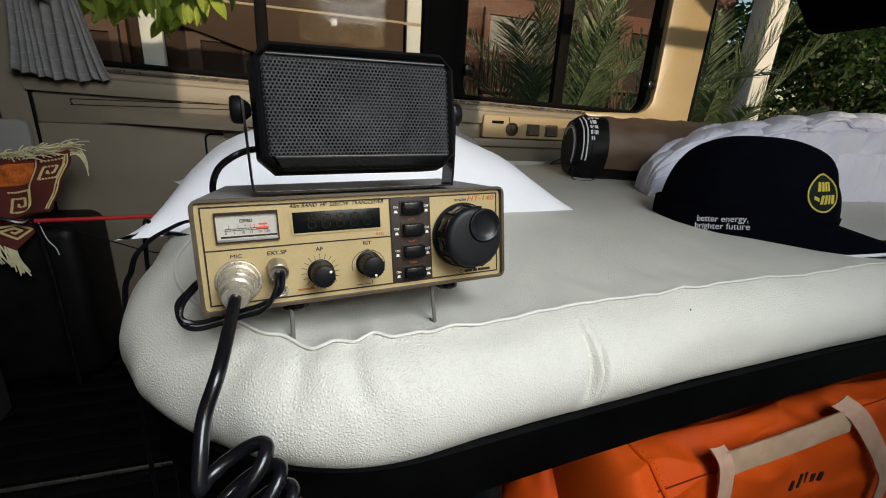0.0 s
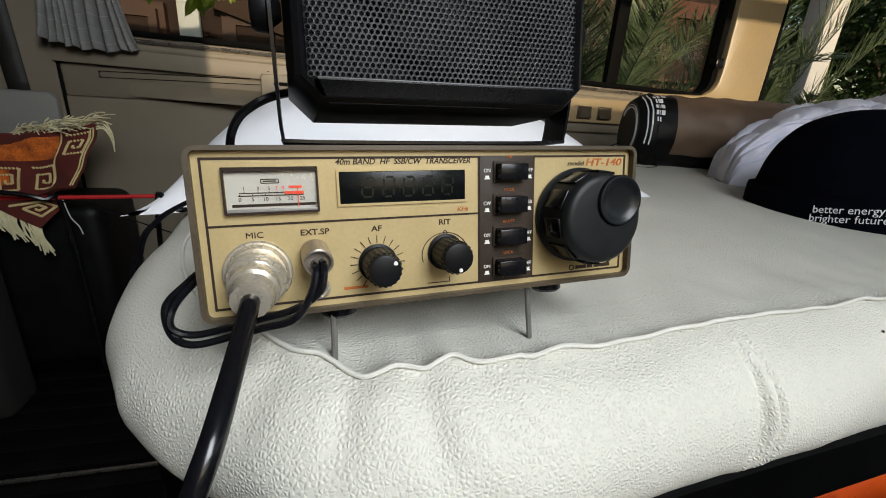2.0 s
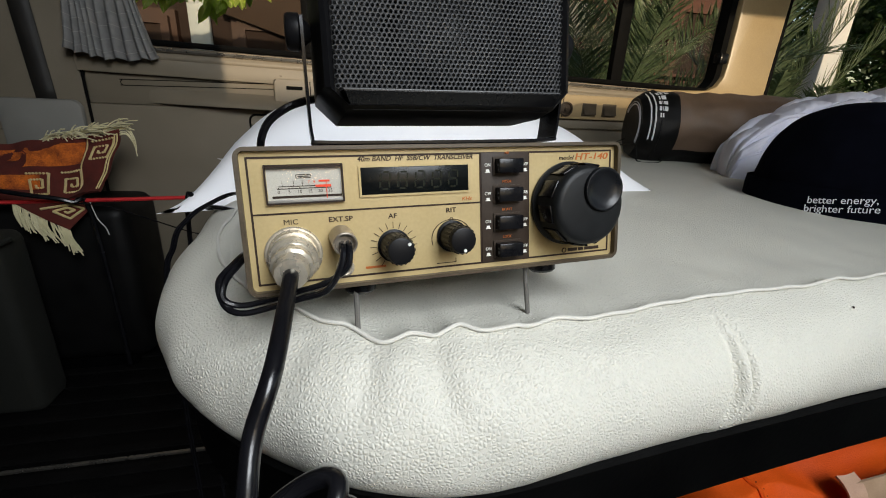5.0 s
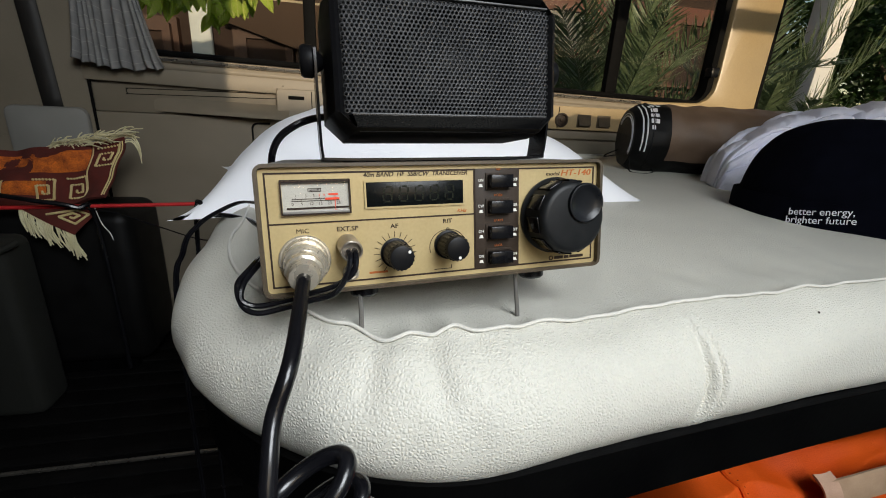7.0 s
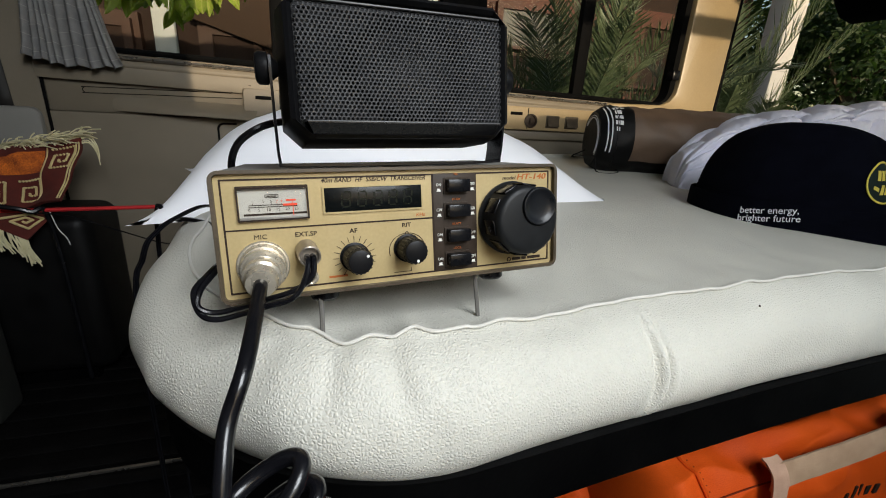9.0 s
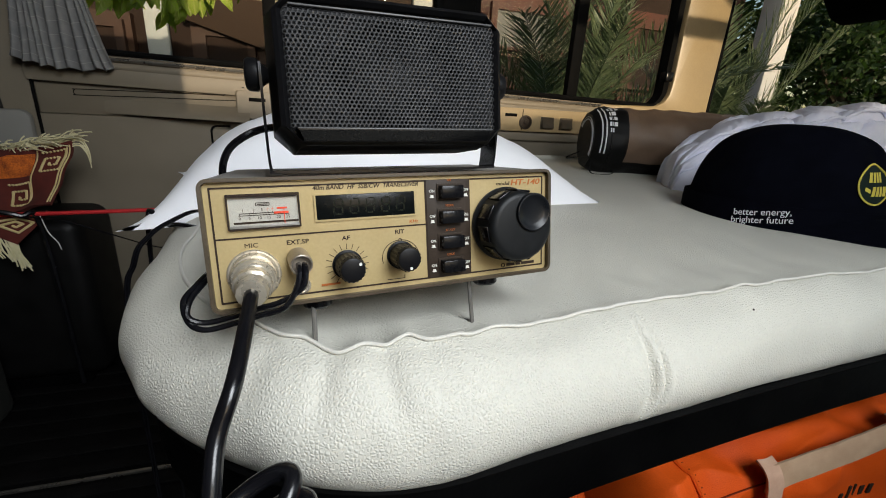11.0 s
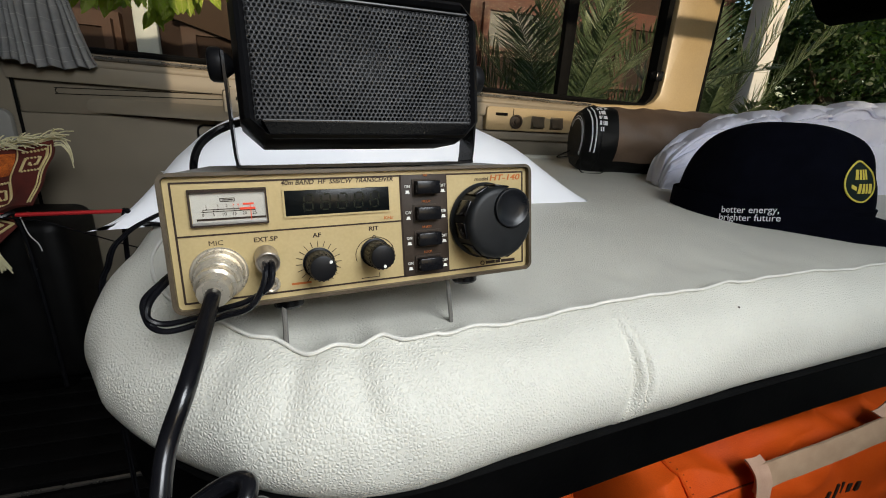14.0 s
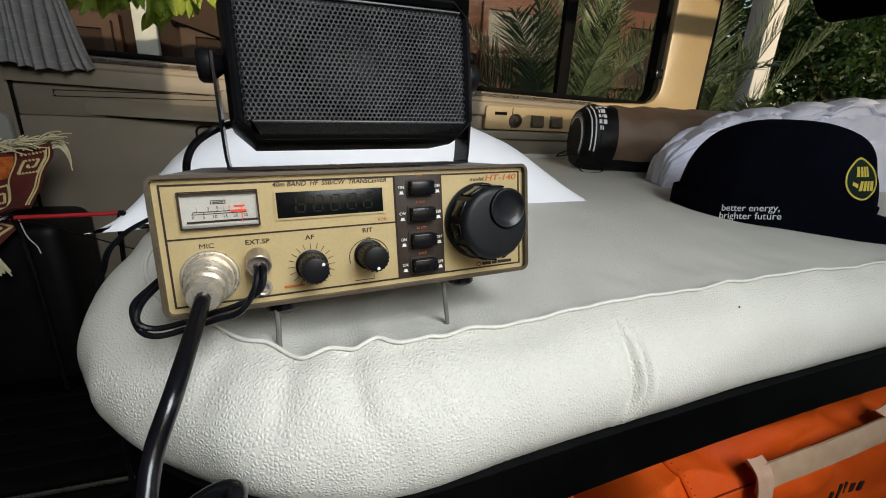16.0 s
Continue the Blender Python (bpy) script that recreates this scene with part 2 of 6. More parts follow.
def tube(path, radius, seg=10, closed=False, bm=None, flat=1.0):
    """A round (or flattened) cord along a path."""
    b = bmesh.new()
    rings, up = [], Vector((0.013, 0.021, 1))
    n = len(path)
    for i, p in enumerate(path):
        t = (path[(i + 1) % n] - path[i - 1]) if closed else path[min(i + 1, n - 1)] - path[max(i - 1, 0)]
        t.normalize()
        s = t.cross(up)
        if s.length < 1e-4:
            s = t.cross(Vector((1, 0, 0)))
        s.normalize()
        v = s.cross(t)
        up = v
        r = radius(i / max(n - 1, 1)) if callable(radius) else radius
        rings.append([b.verts.new(p + (s * math.cos(a) + v * math.sin(a) * flat) * r) for a in (2 * math.pi * k / seg for k in range(seg))])
    for i in range(n if closed else n - 1):
        p, q = rings[i], rings[(i + 1) % n]
        for k in range(seg):
            j = (k + 1) % seg
            b.faces.new((p[k], p[j], q[j], q[k]))
    if not closed:
        b.faces.new(rings[0][::-1]), b.faces.new(rings[-1])
    bmesh.ops.recalc_face_normals(b, faces=b.faces[:])
    return join(bm, b)


def grid(nu, nv, fn, bm=None, closed_u=False):
    """A sheet of nu x nv quads through fn(u, v), u and v from 0 to 1."""
    b = bmesh.new() if bm is None else bm
    rows = [[b.verts.new(fn(i / nu, j / nv)) for j in range(nv + 1)] for i in range(nu if closed_u else nu + 1)]
    for i in range(nu):
        p, q = rows[i], rows[(i + 1) % len(rows)]
        for j in range(nv):
            b.faces.new((p[j], q[j], q[j + 1], p[j + 1]))
    return b


def thick(b, depth):
    """Gives an open sheet a back and rims."""
    bmesh.ops.recalc_face_normals(b, faces=b.faces[:])
    bmesh.ops.solidify(b, geom=b.faces[:], thickness=depth)
    return b


def prism(outline, axis, lo, hi, bm=None, bevel=0.0):
    """A flat outline of (a, b) pairs drawn out along an axis ('y': a is x and b is z; 'z': x and y; 'x': y and z)."""
    b = bmesh.new()
    place = {"y": lambda p, d: (p[0], d, p[1]), "z": lambda p, d: (p[0], p[1], d), "x": lambda p, d: (d, p[0], p[1])}[axis]
    lo_v, hi_v = [b.verts.new(place(p, lo)) for p in outline], [b.verts.new(place(p, hi)) for p in outline]
    n = len(outline)
    b.faces.new(lo_v), b.faces.new(hi_v[::-1])
    for i in range(n):
        b.faces.new((lo_v[i], hi_v[i], hi_v[(i + 1) % n], lo_v[(i + 1) % n]))
    bmesh.ops.recalc_face_normals(b, faces=b.faces[:])
    if bevel:
        bmesh.ops.bevel(b, geom=b.edges[:], offset=bevel, segments=2, profile=0.5, affect="EDGES")
    return join(bm, b)


def rounded(x0, x1, z0, z1, r, n=6):
    """The outline of a rectangle with round corners."""
    out = []
    for cx, cz, a in ((x1 - r, z1 - r, 0), (x0 + r, z1 - r, 90), (x0 + r, z0 + r, 180), (x1 - r, z0 + r, 270)):
        out += [(cx + r * math.cos(radians(a + 90 * k / n)), cz + r * math.sin(radians(a + 90 * k / n))) for k in range(n + 1)]
    return out


def ring(outer, inner, axis, lo, hi, bm=None):
    """A frame between two outlines with the same number of points."""
    b = bmesh.new()
    place = {"y": lambda p, d: (p[0], d, p[1]), "z": lambda p, d: (p[0], p[1], d), "x": lambda p, d: (d, p[0], p[1])}[axis]
    loops = [[b.verts.new(place(p, d)) for p in o] for o, d in ((outer, lo), (outer, hi), (inner, hi), (inner, lo))]
    n = len(outer)
    for a in range(4):
        p, q = loops[a], loops[(a + 1) % 4]
        for i in range(n):
            b.faces.new((p[i], p[(i + 1) % n], q[(i + 1) % n], q[i]))
    bmesh.ops.recalc_face_normals(b, faces=b.faces[:])
    return join(bm, b)


def words(text, size, m, shear=0.0, squeeze=1.0, weight=0.0, align="LEFT", depth=0.00015):
    """Raised lettering as a mesh, lying in its own xy plane, moved by m."""
    cu = bpy.data.curves.new("words", "FONT")
    cu.body, cu.size, cu.shear, cu.extrude, cu.align_x, cu.offset, cu.resolution_u = text, size, shear, depth, align, weight, 3
    ob = bpy.data.objects.new("words", cu)
    me = bpy.data.meshes.new_from_object(ob)
    bpy.data.objects.remove(ob)
    bpy.data.curves.remove(cu)
    b = bmesh.new()
    b.from_mesh(me)
    bpy.data.meshes.remove(me)
    b.transform(m @ Matrix.Diagonal((squeeze, 1, 1, 1)))
    return b


def fuzz(p, scale, amount):
    return noise.noise(Vector(p) * scale) * amount


# ---- the vehicle's shell ----
WY = 0.95


def sill(x):
    return 1.176 - 0.02 * x


def slab(name, x0, x1, y0, y1, z0, z1, m, label, category="wall", bevel=0.004):
    return solid(name, box(x0, x1, y0, y1, z0, z1, bevel), m, label, category, kind="structure")


solid("ground", grid(60, 60, lambda u, v: (-70 + 140 * u, -60 + 140 * v, fuzz((u * 9, v * 9, 0), 3, 0.03))), material("ground_earth", (0.10, 0.085, 0.06), (0.17, 0.15, 0.11), 0.9, scale=1.5, fine=40, bump=0.4, deep=0.02), "bare earth and short grass round the vehicle", "ground", kind="structure")
slab("floor", -1.4, 1.4, -0.55, 1.02, 0.42, 0.5, MAT, "black ribbed rubber vehicle floor", "floor")
slab("ceiling", -1.4, 1.36, -0.55, 1.05, 2.0, 2.06, HEADLINER, "pale cloth headliner of the vehicle roof", "ceiling")
slab("rear_header", 1.30, 1.36, -0.55, 1.02, 1.76, 2.0, SEAL, "dark header over the open rear", bevel=0)
slab("wall_front", -1.46, -1.4, -0.55, 1.05, 0.42, 2.0, TRIM, "dark bulkhead behind the front seats", bevel=0)
# near side, out of view: this panel is widened to shade the left
slab("wall_near_front", -1.4, 0.04, -0.6, -0.55, 0.42, 2.0, TRIM, "unseen body side, widened to hold sun off the left", bevel=0)
# added post that keeps the lamp off the right of the bed
slab("wall_near_post", 0.52, 0.78, -0.6, -0.55, 0.42, 2.0, TRIM, "unseen post, added to shade the right of the bed", bevel=0)
slab("wall_near_rear", 0.78, 1.36, -0.6, -0.55, 0.42, 1.22, TRIM, "trimmed rear quarter beside the open door", bevel=0)
# added rail whose shadow makes the dark band on the rear pillar
slab("near_window_rail", 0.78, 1.58, -0.59, -0.555, 1.575, 1.625, SEAL, "unseen dark rail, added to cast a band on the rear pillar", "trim", bevel=0)
slab("wall_near_sill", 0.04, 0.52, -0.6, -0.55, 0.42, 0.52, TRIM, "painted door sill of the open side", bevel=0)
slab("wall_far", -1.4, 1.25, WY, WY + 0.07, 0.42, 1.06, TRIM, "taupe moulded lower side panel of the vehicle")
slab("wall_far_upper", -0.503, 1.25, WY + 0.001, WY + 0.07, 1.06, 1.13, TRIM, "taupe moulded panel under the side windows")
slab("wall_far_front", -1.4, -0.507, WY - 0.004, WY + 0.07, 1.0, 2.0, TRIM, "grey trimmed pillar with a seat belt")
slab("wall_far_header", -0.507, 1.25, WY, WY + 0.07, 1.58, 2.0, TRIM, "headliner edge above the side windows")

b = bmesh.new()
for z, y, h in ((0.0, 0.0, 0.012), (-0.014, -0.010, 0.016), (-0.034, -0.004, 0.022)):
    join(b, grid(40, 6, lambda u, v: (-0.507 + 1.6 * u, WY + y - 0.004 * math.sin(v * math.pi), sill(-0.507 + 1.6 * u) + z - h * v)))
join(b, prism([(WY - 0.012, -0.060), (WY - 0.016, -0.036), (WY - 0.008, -0.02), (WY - 0.012, -0.002), (WY + 0.06, 0.0), (WY + 0.06, -0.06)], "x", -0.507, 1.1))
for v in b.verts:
    if v.co.z < 0.5:
        v.co.z += sill(v.co.x)
solid("window_sill", b, TRIM, "stepped taupe sill rail under the side windows", "sill", kind="structure")
b = tube([Vector((x, WY - 0.015, sill(x) - 0.008)) for x in np.linspace(-0.5, 1.08, 30)], 0.0035, 8)
solid("sill_trim", b, CHROME, "thin bright metal strip along the window sill", "trim", kind="structure")
b = tube([Vector((x, WY - 0.010, sill(x) + 0.006)) for x in np.linspace(-0.5, 1.08, 30)], 0.006, 8)
solid("window_seal", b, SEAL, "black rubber seal along the window's foot", "trim", kind="structure")


def pane_window(name, x0, x1, bars, label):
    w = thing(name, pose((x0 + x1) / 2, WY, sill((x0 + x1) / 2)), label, "window", kind="structure")
    n = 6
    o = rounded(x0, x1, sill(x1) - 0.01, 1.6, 0.05, n)
    i = rounded(x0 + 0.018, x1 - 0.018, sill(x1) + 0.008, 1.585, 0.045, n)
    part("window_frame", ring(o, i, "y", WY - 0.006, WY + 0.03), SEAL, w, "black rubber window frame")
    for bx, half in bars:
        part("window_bar", box(bx - half, bx + half, WY - 0.004, WY + 0.02, sill(bx) - 0.004, 1.59, 0.003), SEAL, w, "black upright bar of a sliding window")
    edges = [x0 + 0.01] + [bx for bx, _ in bars] + [x1 - 0.01]
    for k, (p, q) in enumerate(zip(edges, edges[1:])):
        pane = part("pane", box(p, q, WY + 0.012 + 0.006 * (k % 2), WY + 0.016 + 0.006 * (k % 2), sill(p) - 0.005, 1.592), GLASS, w, smooth=False)
        pane.visible_shadow = False
    return w


window_1 = pane_window("window_1", -0.507, 0.37, [(-0.037, 0.013)], "wide sliding side window with black rubber frame")
window_2 = pane_window("window_2", 0.45, 1.10, [(0.768, 0.017)], "rear sliding side window with round corners")
for wx, wz in ((1.075, 1.245), (0.475, 1.24)):
    part("catch", box(wx - 0.014, wx + 0.012, WY - 0.034, WY - 0.006, wz - 0.014, wz + 0.014, 0.004), GLOSS_BLACK, window_2, "black plastic sliding-window catch")
slab("pillar_middle", 0.366, 0.454, WY - 0.008, WY + 0.06, 1.15, 1.6, SEAL, "black trimmed pillar between the side windows", "pillar")

# rear pillar: a painted metal post with a hollow inner edge that runs round into the sill
o = [(1.102, 1.75), (1.102, 1.23), (1.098, 1.195), (1.082, 1.172), (1.05, 1.16), (0.86, 1.155), (0.86, 1.128), (1.1, 1.125), (1.12, 1.06), (1.12, 0.95), (1.262, 0.95), (1.256, 1.15), (1.262, 1.75)]
solid("pillar_rear", prism(o, "y", WY - 0.022, WY + 0.06, bevel=0.006), TRIM_SMOOTH, "tan painted metal rear pillar with a scuffed edge", "pillar", kind="structure")
b = tube([Vector((1.268, WY - 0.008, z)) for z in np.linspace(0.95, 1.74, 20)], 0.009, 8)
solid("rear_seal", b, SEAL, "black rubber seal along the rear opening", "trim", kind="structure")

# mouldings of the side panel
def rib(points, r, m, name="panel_rib", label="raised moulded line on the taupe side panel"):
    return solid(name, tube(smooth_path(points, 6), r, 8), m, label, "trim", kind="structure")


rib([(-0.10, WY - 0.016, 1.136), (-0.126, WY - 0.006, 1.135), (-0.134, WY - 0.002, 1.132), (-0.139, WY, 1.122), (-0.146, WY, 1.1175), (-0.16, WY, 1.117), (-0.30, WY, 1.1145), (-0.426, WY, 1.1121), (-0.433, WY, 1.1108), (-0.436, WY, 1.106), (-0.433, WY, 1.1012), (-0.426, WY, 1.1001), (-0.30, WY, 1.103), (-0.16, WY, 1.1056), (-0.122, WY, 1.1066)], 0.0008, SEAL)
rib([(-0.505, WY - 0.001, 0.86), (-0.505, WY - 0.001, 1.17)], 0.003, SEAL, "panel_joint", "dark upright joint between two side panels")
b = bmesh.new()
grid(30, 8, lambda u, v: (-0.39 + 0.30 * u, WY + 0.002 - 0.050 * u ** 0.8 * math.sin(min(v * 1.25, 1) * math.pi / 2) * (1 if v < 0.8 else (1 - v) / 0.2), 1.098 - 0.034 * min(v * 1.25, 1) - 0.006 * u + 0.010 * u * max(0.0, v - 0.8) / 0.2), b)
solid("door_pull", b, TRIM, "moulded lip with a shadowed hollow under it", "trim", kind="structure")
b = ring(rounded(-0.182, 0.52, 0.86, 1.05, 0.015), rounded(-0.178, 0.516, 0.864, 1.046, 0.013), "y", WY - 0.003, WY + 0.002)
solid("panel_lid", b, SEAL, "dark outline of a lidded side pocket", "trim", kind="structure")


def switch_board(name, x0, x1, slot, dials, rockers, label):
    w = thing(name, pose((x0 + x1) / 2, WY, 1.07), label, "panel", kind="structure")
    # right fascia takes the lighter tan, with the sun on it in the colour
    part("fascia", prism(rounded(x0, x1, 1.068, 1.130, 0.006), "y", WY - 0.022, WY, bevel=0.0025), TRIM_SMOOTH if x0 > 0 else TRIM, w)
    part("ledge", box(x0 - 0.02, x1 + 0.02, WY - 0.012, WY, 1.042, 1.066, 0.004), TRIM, w)
    part("slot", box(slot - 0.018, slot + 0.018, WY - 0.0235, WY - 0.02, 1.107, 1.115, 0.001), SEAL, w, "dark slot pull")
    part("lid_line", box(slot + 0.034, slot + 0.036, WY - 0.0228, WY - 0.02, 1.072, 1.127), SEAL, w, "dark joint beside the lid")
    for dx in dials:
        part("socket", lathe([(0.019, 0), (0.019, 0.004), (0.015, 0.005), (0.013, 0.001), (0.006, 0.002), (0.005, 0.006), (0.001, 0.0065)], pose(dx, WY - 0.022, 1.093, 90)), STRIP, w, "round dark metal socket")
    for rx in rockers:
        bb = box(rx - 0.021, rx + 0.021, WY - 0.024, WY - 0.02, 1.076, 1.11, 0.002)
        join(bb, prism([(WY - 0.024, 1.079), (WY - 0.033, 1.081), (WY - 0.024, 1.107)], "x", rx - 0.018, rx + 0.018))
        part("rocker", bb, BEZEL, w, "brown rocker switch")
    return w


switch_board("switch_panel", 0.53, 0.86, 0.575, [0.62], [0.689, 0.75], "fascia with a lid, a socket and two rocker switches, sunlight put into its tan")
switch_board("lid_panel", -0.118, 0.1, -0.073, [], [], "tan fascia with a slotted lid under the window")
# lighter than the side panel: golden sunlight is painted in by this tan
slab("wall_ledge", 0.25, 1.1, WY - 0.035, WY, 0.93, 1.0, TRIM_SMOOTH, "ledge where the side panel meets the bed, sunlight put into its tan", "ledge")

# seat belt and its cover
belt = thing("seat_belt", pose(-0.585, WY, 0.98), "black webbing seat belt running into a grey cover", "seat belt")
part("cover", prism(rounded(-0.665, -0.512, 0.93, 1.066, 0.018), "y", WY - 0.022, WY - 0.004, bevel=0.005), material("grey_trim", (0.20, 0.192, 0.175), (0.25, 0.24, 0.22), 0.55, scale=12, fine=900, bump=0.15, deep=0.0005), belt, "grey plastic belt cover")
part("webbing", grid(2, 30, lambda u, v: (-0.606 + 0.037 * u - 0.012 * v + 0.012, WY - 0.012 - 0.01 * math.sin(v * 3), 1.062 + 0.68 * v)), BELT, belt, "dark brown-black webbing")
for ch in belt.children:
    if ch.name.startswith("webbing"):
        s = ch.modifiers.new("thickness", "SOLIDIFY")
        s.thickness = 0.002

# curtain gathered at the window
cur = thing("curtain", pose(-0.43, 0.9, 1.16), "grey checked cotton curtain gathered beside the window", "curtain")


def curtain_at(u, v):
    w0, w1 = 0.168, 0.050
    k = v ** 0.75
    x = -0.512 + 0.05 * k + (w0 * (1 - k) + w1 * k) * u + 0.006 * math.sin(9 * u + 3 * v)
    f = (u * 11 + 0.4 * math.sin(5 * u + 2 * v)) * 2 * math.pi
    y = 0.905 + (0.007 + 0.004 * (1 - v)) * math.sin(f) + 0.012 * u
    return x + 0.003 * math.cos(f), y, 1.166 - 0.016 * math.sin(u * 2.6) + 0.004 * math.sin(f * 0.5) + 0.44 * v


part("cloth", thick(grid(150, 26, curtain_at), 0.0006), CURTAIN, cur, "grey checked cloth in deep folds")
for k in range(5):
    part("check_line", tube([Vector(curtain_at(u, 0.03 + 0.055 * k)) + Vector((0, -0.0012, 0)) for u in np.linspace(0.02, 0.98, 150)], 0.0004, 4), plain("check_thread", (0.34, 0.33, 0.31), 0.9), cur)


# ---- the bed: platform board and cushion ----
def front(x):
    x = min(x, 0.8) - 0.08
    return -0.046 + 0.115 * x - 0.07 * x * x


def outline(inset, n=80):
    """The cushion's plan, clockwise from the rear corner of the open side, drawn in by inset."""
    pts = []
    for x in list(np.linspace(1.28, 0.62, 20)) + list(np.linspace(0.612, 0.30, 50)) + list(np.linspace(0.2988, 0.11, 170)):
        pts.append((x, front(x) + inset))
    for k in range(1, n + 1):
        a = radians(270 - 90 * k / n)
        pts.append((0.1 + (0.182 - inset) * math.cos(a), 0.157 + (0.2 - inset) * math.sin(a)))
    for y in np.linspace(0.18, 0.90, 24):
        pts.append((-0.082 - 0.02 * min(1, (y - 0.18) / 0.2) + inset, y))
    for x in np.linspace(0.0, 1.28, 24):
        pts.append((min(max(x, -0.09 + inset), 1.28 - inset), 0.935 - inset))
    return pts


def pucker(x, y):
    """Waves of the piping where the cover is pressed down in front of the radio."""
    if y > 0.12:
        return 0.0
    w = math.exp(-((x - 0.062) / 0.062) ** 2)
    p = (x - 0.0335) * 250 + 0.9 * math.sin(x * 61 + 1.0)
    wave = 0.0012 * math.cos(p) + 0.0007 * math.cos(p * 0.43 + 1.2) + 0.0005 * abs(math.sin(p * 0.5 + 0.4)) + fuzz((x, 0, 1), 60, 0.0010)
    return -0.0032 * math.exp(-((x - 0.045) / 0.035) ** 2) + w * wave


def seam_x(z):
    k = max(0.0, 1.012 - z) / 0.07
    return 0.2265 + 0.0085 * math.sin(min(k, 1.0) * math.pi) - 0.010 * k


def seam_dip(x, y, z):
    """A stitched joint across the cushion's face: a fine groove between two narrow ridges, and a slack crease beside it."""
    if y > 0.1:
        return 0.0
    s = x - seam_x(z)
    slack = ease(0.952, 0.975, z) * (1 - 0.6 * ease(0.985, 1.01, z))
    d = -0.0016 * math.exp(-(s / 0.0011) ** 2) + 0.0012 * math.exp(-((s - 0.0035) / 0.0022) ** 2) + 0.0012 * math.exp(-((s + 0.0035) / 0.0022) ** 2)
    d += slack * (-0.0046 * math.exp(-((s + 0.0085) / 0.0034) ** 2) + 0.0004 * math.exp(-((s + 0.019) / 0.007) ** 2) + 0.0008 * math.exp(-((s - 0.016) / 0.010) ** 2))
    return d * min(1.0, max(0.0, (z - 0.946) / 0.01))


PROFILE = [(0.010, 0.944), (0.002, 0.948), (-0.003, 0.955), (-0.006, 0.963), (-0.0065, 0.972), (-0.005, 0.981), (-0.001, 0.990), (0.006, 0.998), (0.014, 1.004), (0.022, 1.008), (0.029, 1.0105), (0.033, 1.0105), (0.038, 1.0085), (0.045, 1.0075), (0.055, 1.007), (0.07, 1.006), (0.09, 1.005)]

PROFILE = [(p.x, p.y) for p in smooth_path([(i, z, 0) for i, z in PROFILE], 3)]


# soft folds that run down from the piping: place, lean, depth, half width
FOLDS = ((0.018, -0.5, 0.0040, 0.006), (0.046, -0.25, 0.0030, 0.005), (0.070, 0.2, 0.0042, 0.006), (0.094, 0.5, 0.0034, 0.007), (0.130, 0.5, 0.0020, 0.008), (0.190, 0.3, 0.0012, 0.009))


def ease(a, b, t):
    t = min(1.0, max(0.0, (t - a) / (b - a)))
    return t * t * (3 - 2 * t)


def cushion_point(x, y, z, inset):
    side = math.exp(-((z - 0.974) / 0.02) ** 2)
    rim = ease(0.004, 0.026, inset)
    p = Vector((x, y, z))
    d = seam_dip(x, y, z) * (1 - ease(0.024, 0.034, inset))
    fold = fuzz((x * 1.0, y * 1.0, z * 0.35), 16, 0.0045) * side + fuzz((x, y, z * 0.3), 45, 0.0016) * side
    p.y -= d + (fold if y < 0.12 else 0)
    if x < 0.1:
        p.x -= 0.5 * fold
    if rim:
        damp = rim * (1 - ease(0.03, 0.08, inset))
        p.z += pucker(x, y) * damp
        p.y += pucker(x, y) * 2.2 * damp
        p.z -= 0.007 * rim * math.exp(-((x - 0.085) / 0.09) ** 2 - ((y - 0.06) / 0.07) ** 2)
        p.z += fuzz((x, y, 0), 9, 0.003) * rim - 0.016 * max(0.0, y - 0.15) * (0.3 * rim + 0.7 * ease(0.02, 0.045, inset))
        p.z += fuzz((x, y * 0.5, 3), 38, 0.0030) * math.exp(-(y / 0.1) ** 2) * rim
    if y < 0.1:
        for fx, lean, deep, wide in FOLDS:
            p.y += 1.4 * deep * math.exp(-((x - fx - lean * (1.01 - z)) / wide) ** 2) * ease(0.978, 1.002, z) * (1 - ease(0.024, 0.034, inset))
        p.y -= 0.004 * (1 - ease(0.965, 1.006, z)) * math.exp(-((x - 0.07) / 0.06) ** 2)
    return p


cushion = thing("bed_cushion", pose(0.5, 0.4, 0.945), "cream grained leather bed cushion with piped edge", "cushion")
b = bmesh.new()
rings = [[b.verts.new(cushion_point(x, y, z, i)) for x, y in outline(i)] for i, z in PROFILE]
last, c = outline(0.09), (0.55, 0.46)
for k in (0.25, 0.5, 0.75, 0.92):
    rings.append([b.verts.new(cushion_point(x + (c[0] - x) * k, y + (c[1] - y) * k, 1.0045, 0.2)) for x, y in last])
for p, q in zip(rings, rings[1:]):
    for i in range(len(p)):
        j = (i + 1) % len(p)
        b.faces.new((p[i], p[j], q[j], q[i]))
b.faces.new(rings[-1])
b.faces.new(rings[0][::-1])
bmesh.ops.recalc_face_normals(b, faces=b.faces[:])
part("cover", b, LEATHER, cushion)
pipe = [cushion_point(x, y, 1.0118, 0.031) for x, y in outline(0.031)]
part("piping", tube(smooth_path([p + Vector((0, 0, 0.0004)) for p in pipe[::2]], 4, True), 0.00105, 8, closed=True), PIPING, cushion, "raised cream piping along the upper edge")
part("mark", lathe([(0.0008, 0), (0.0006, 0.0003)], pose(0.322, -0.0092, 1.0040, 50), 8), INK, cushion, "small dark fleck")

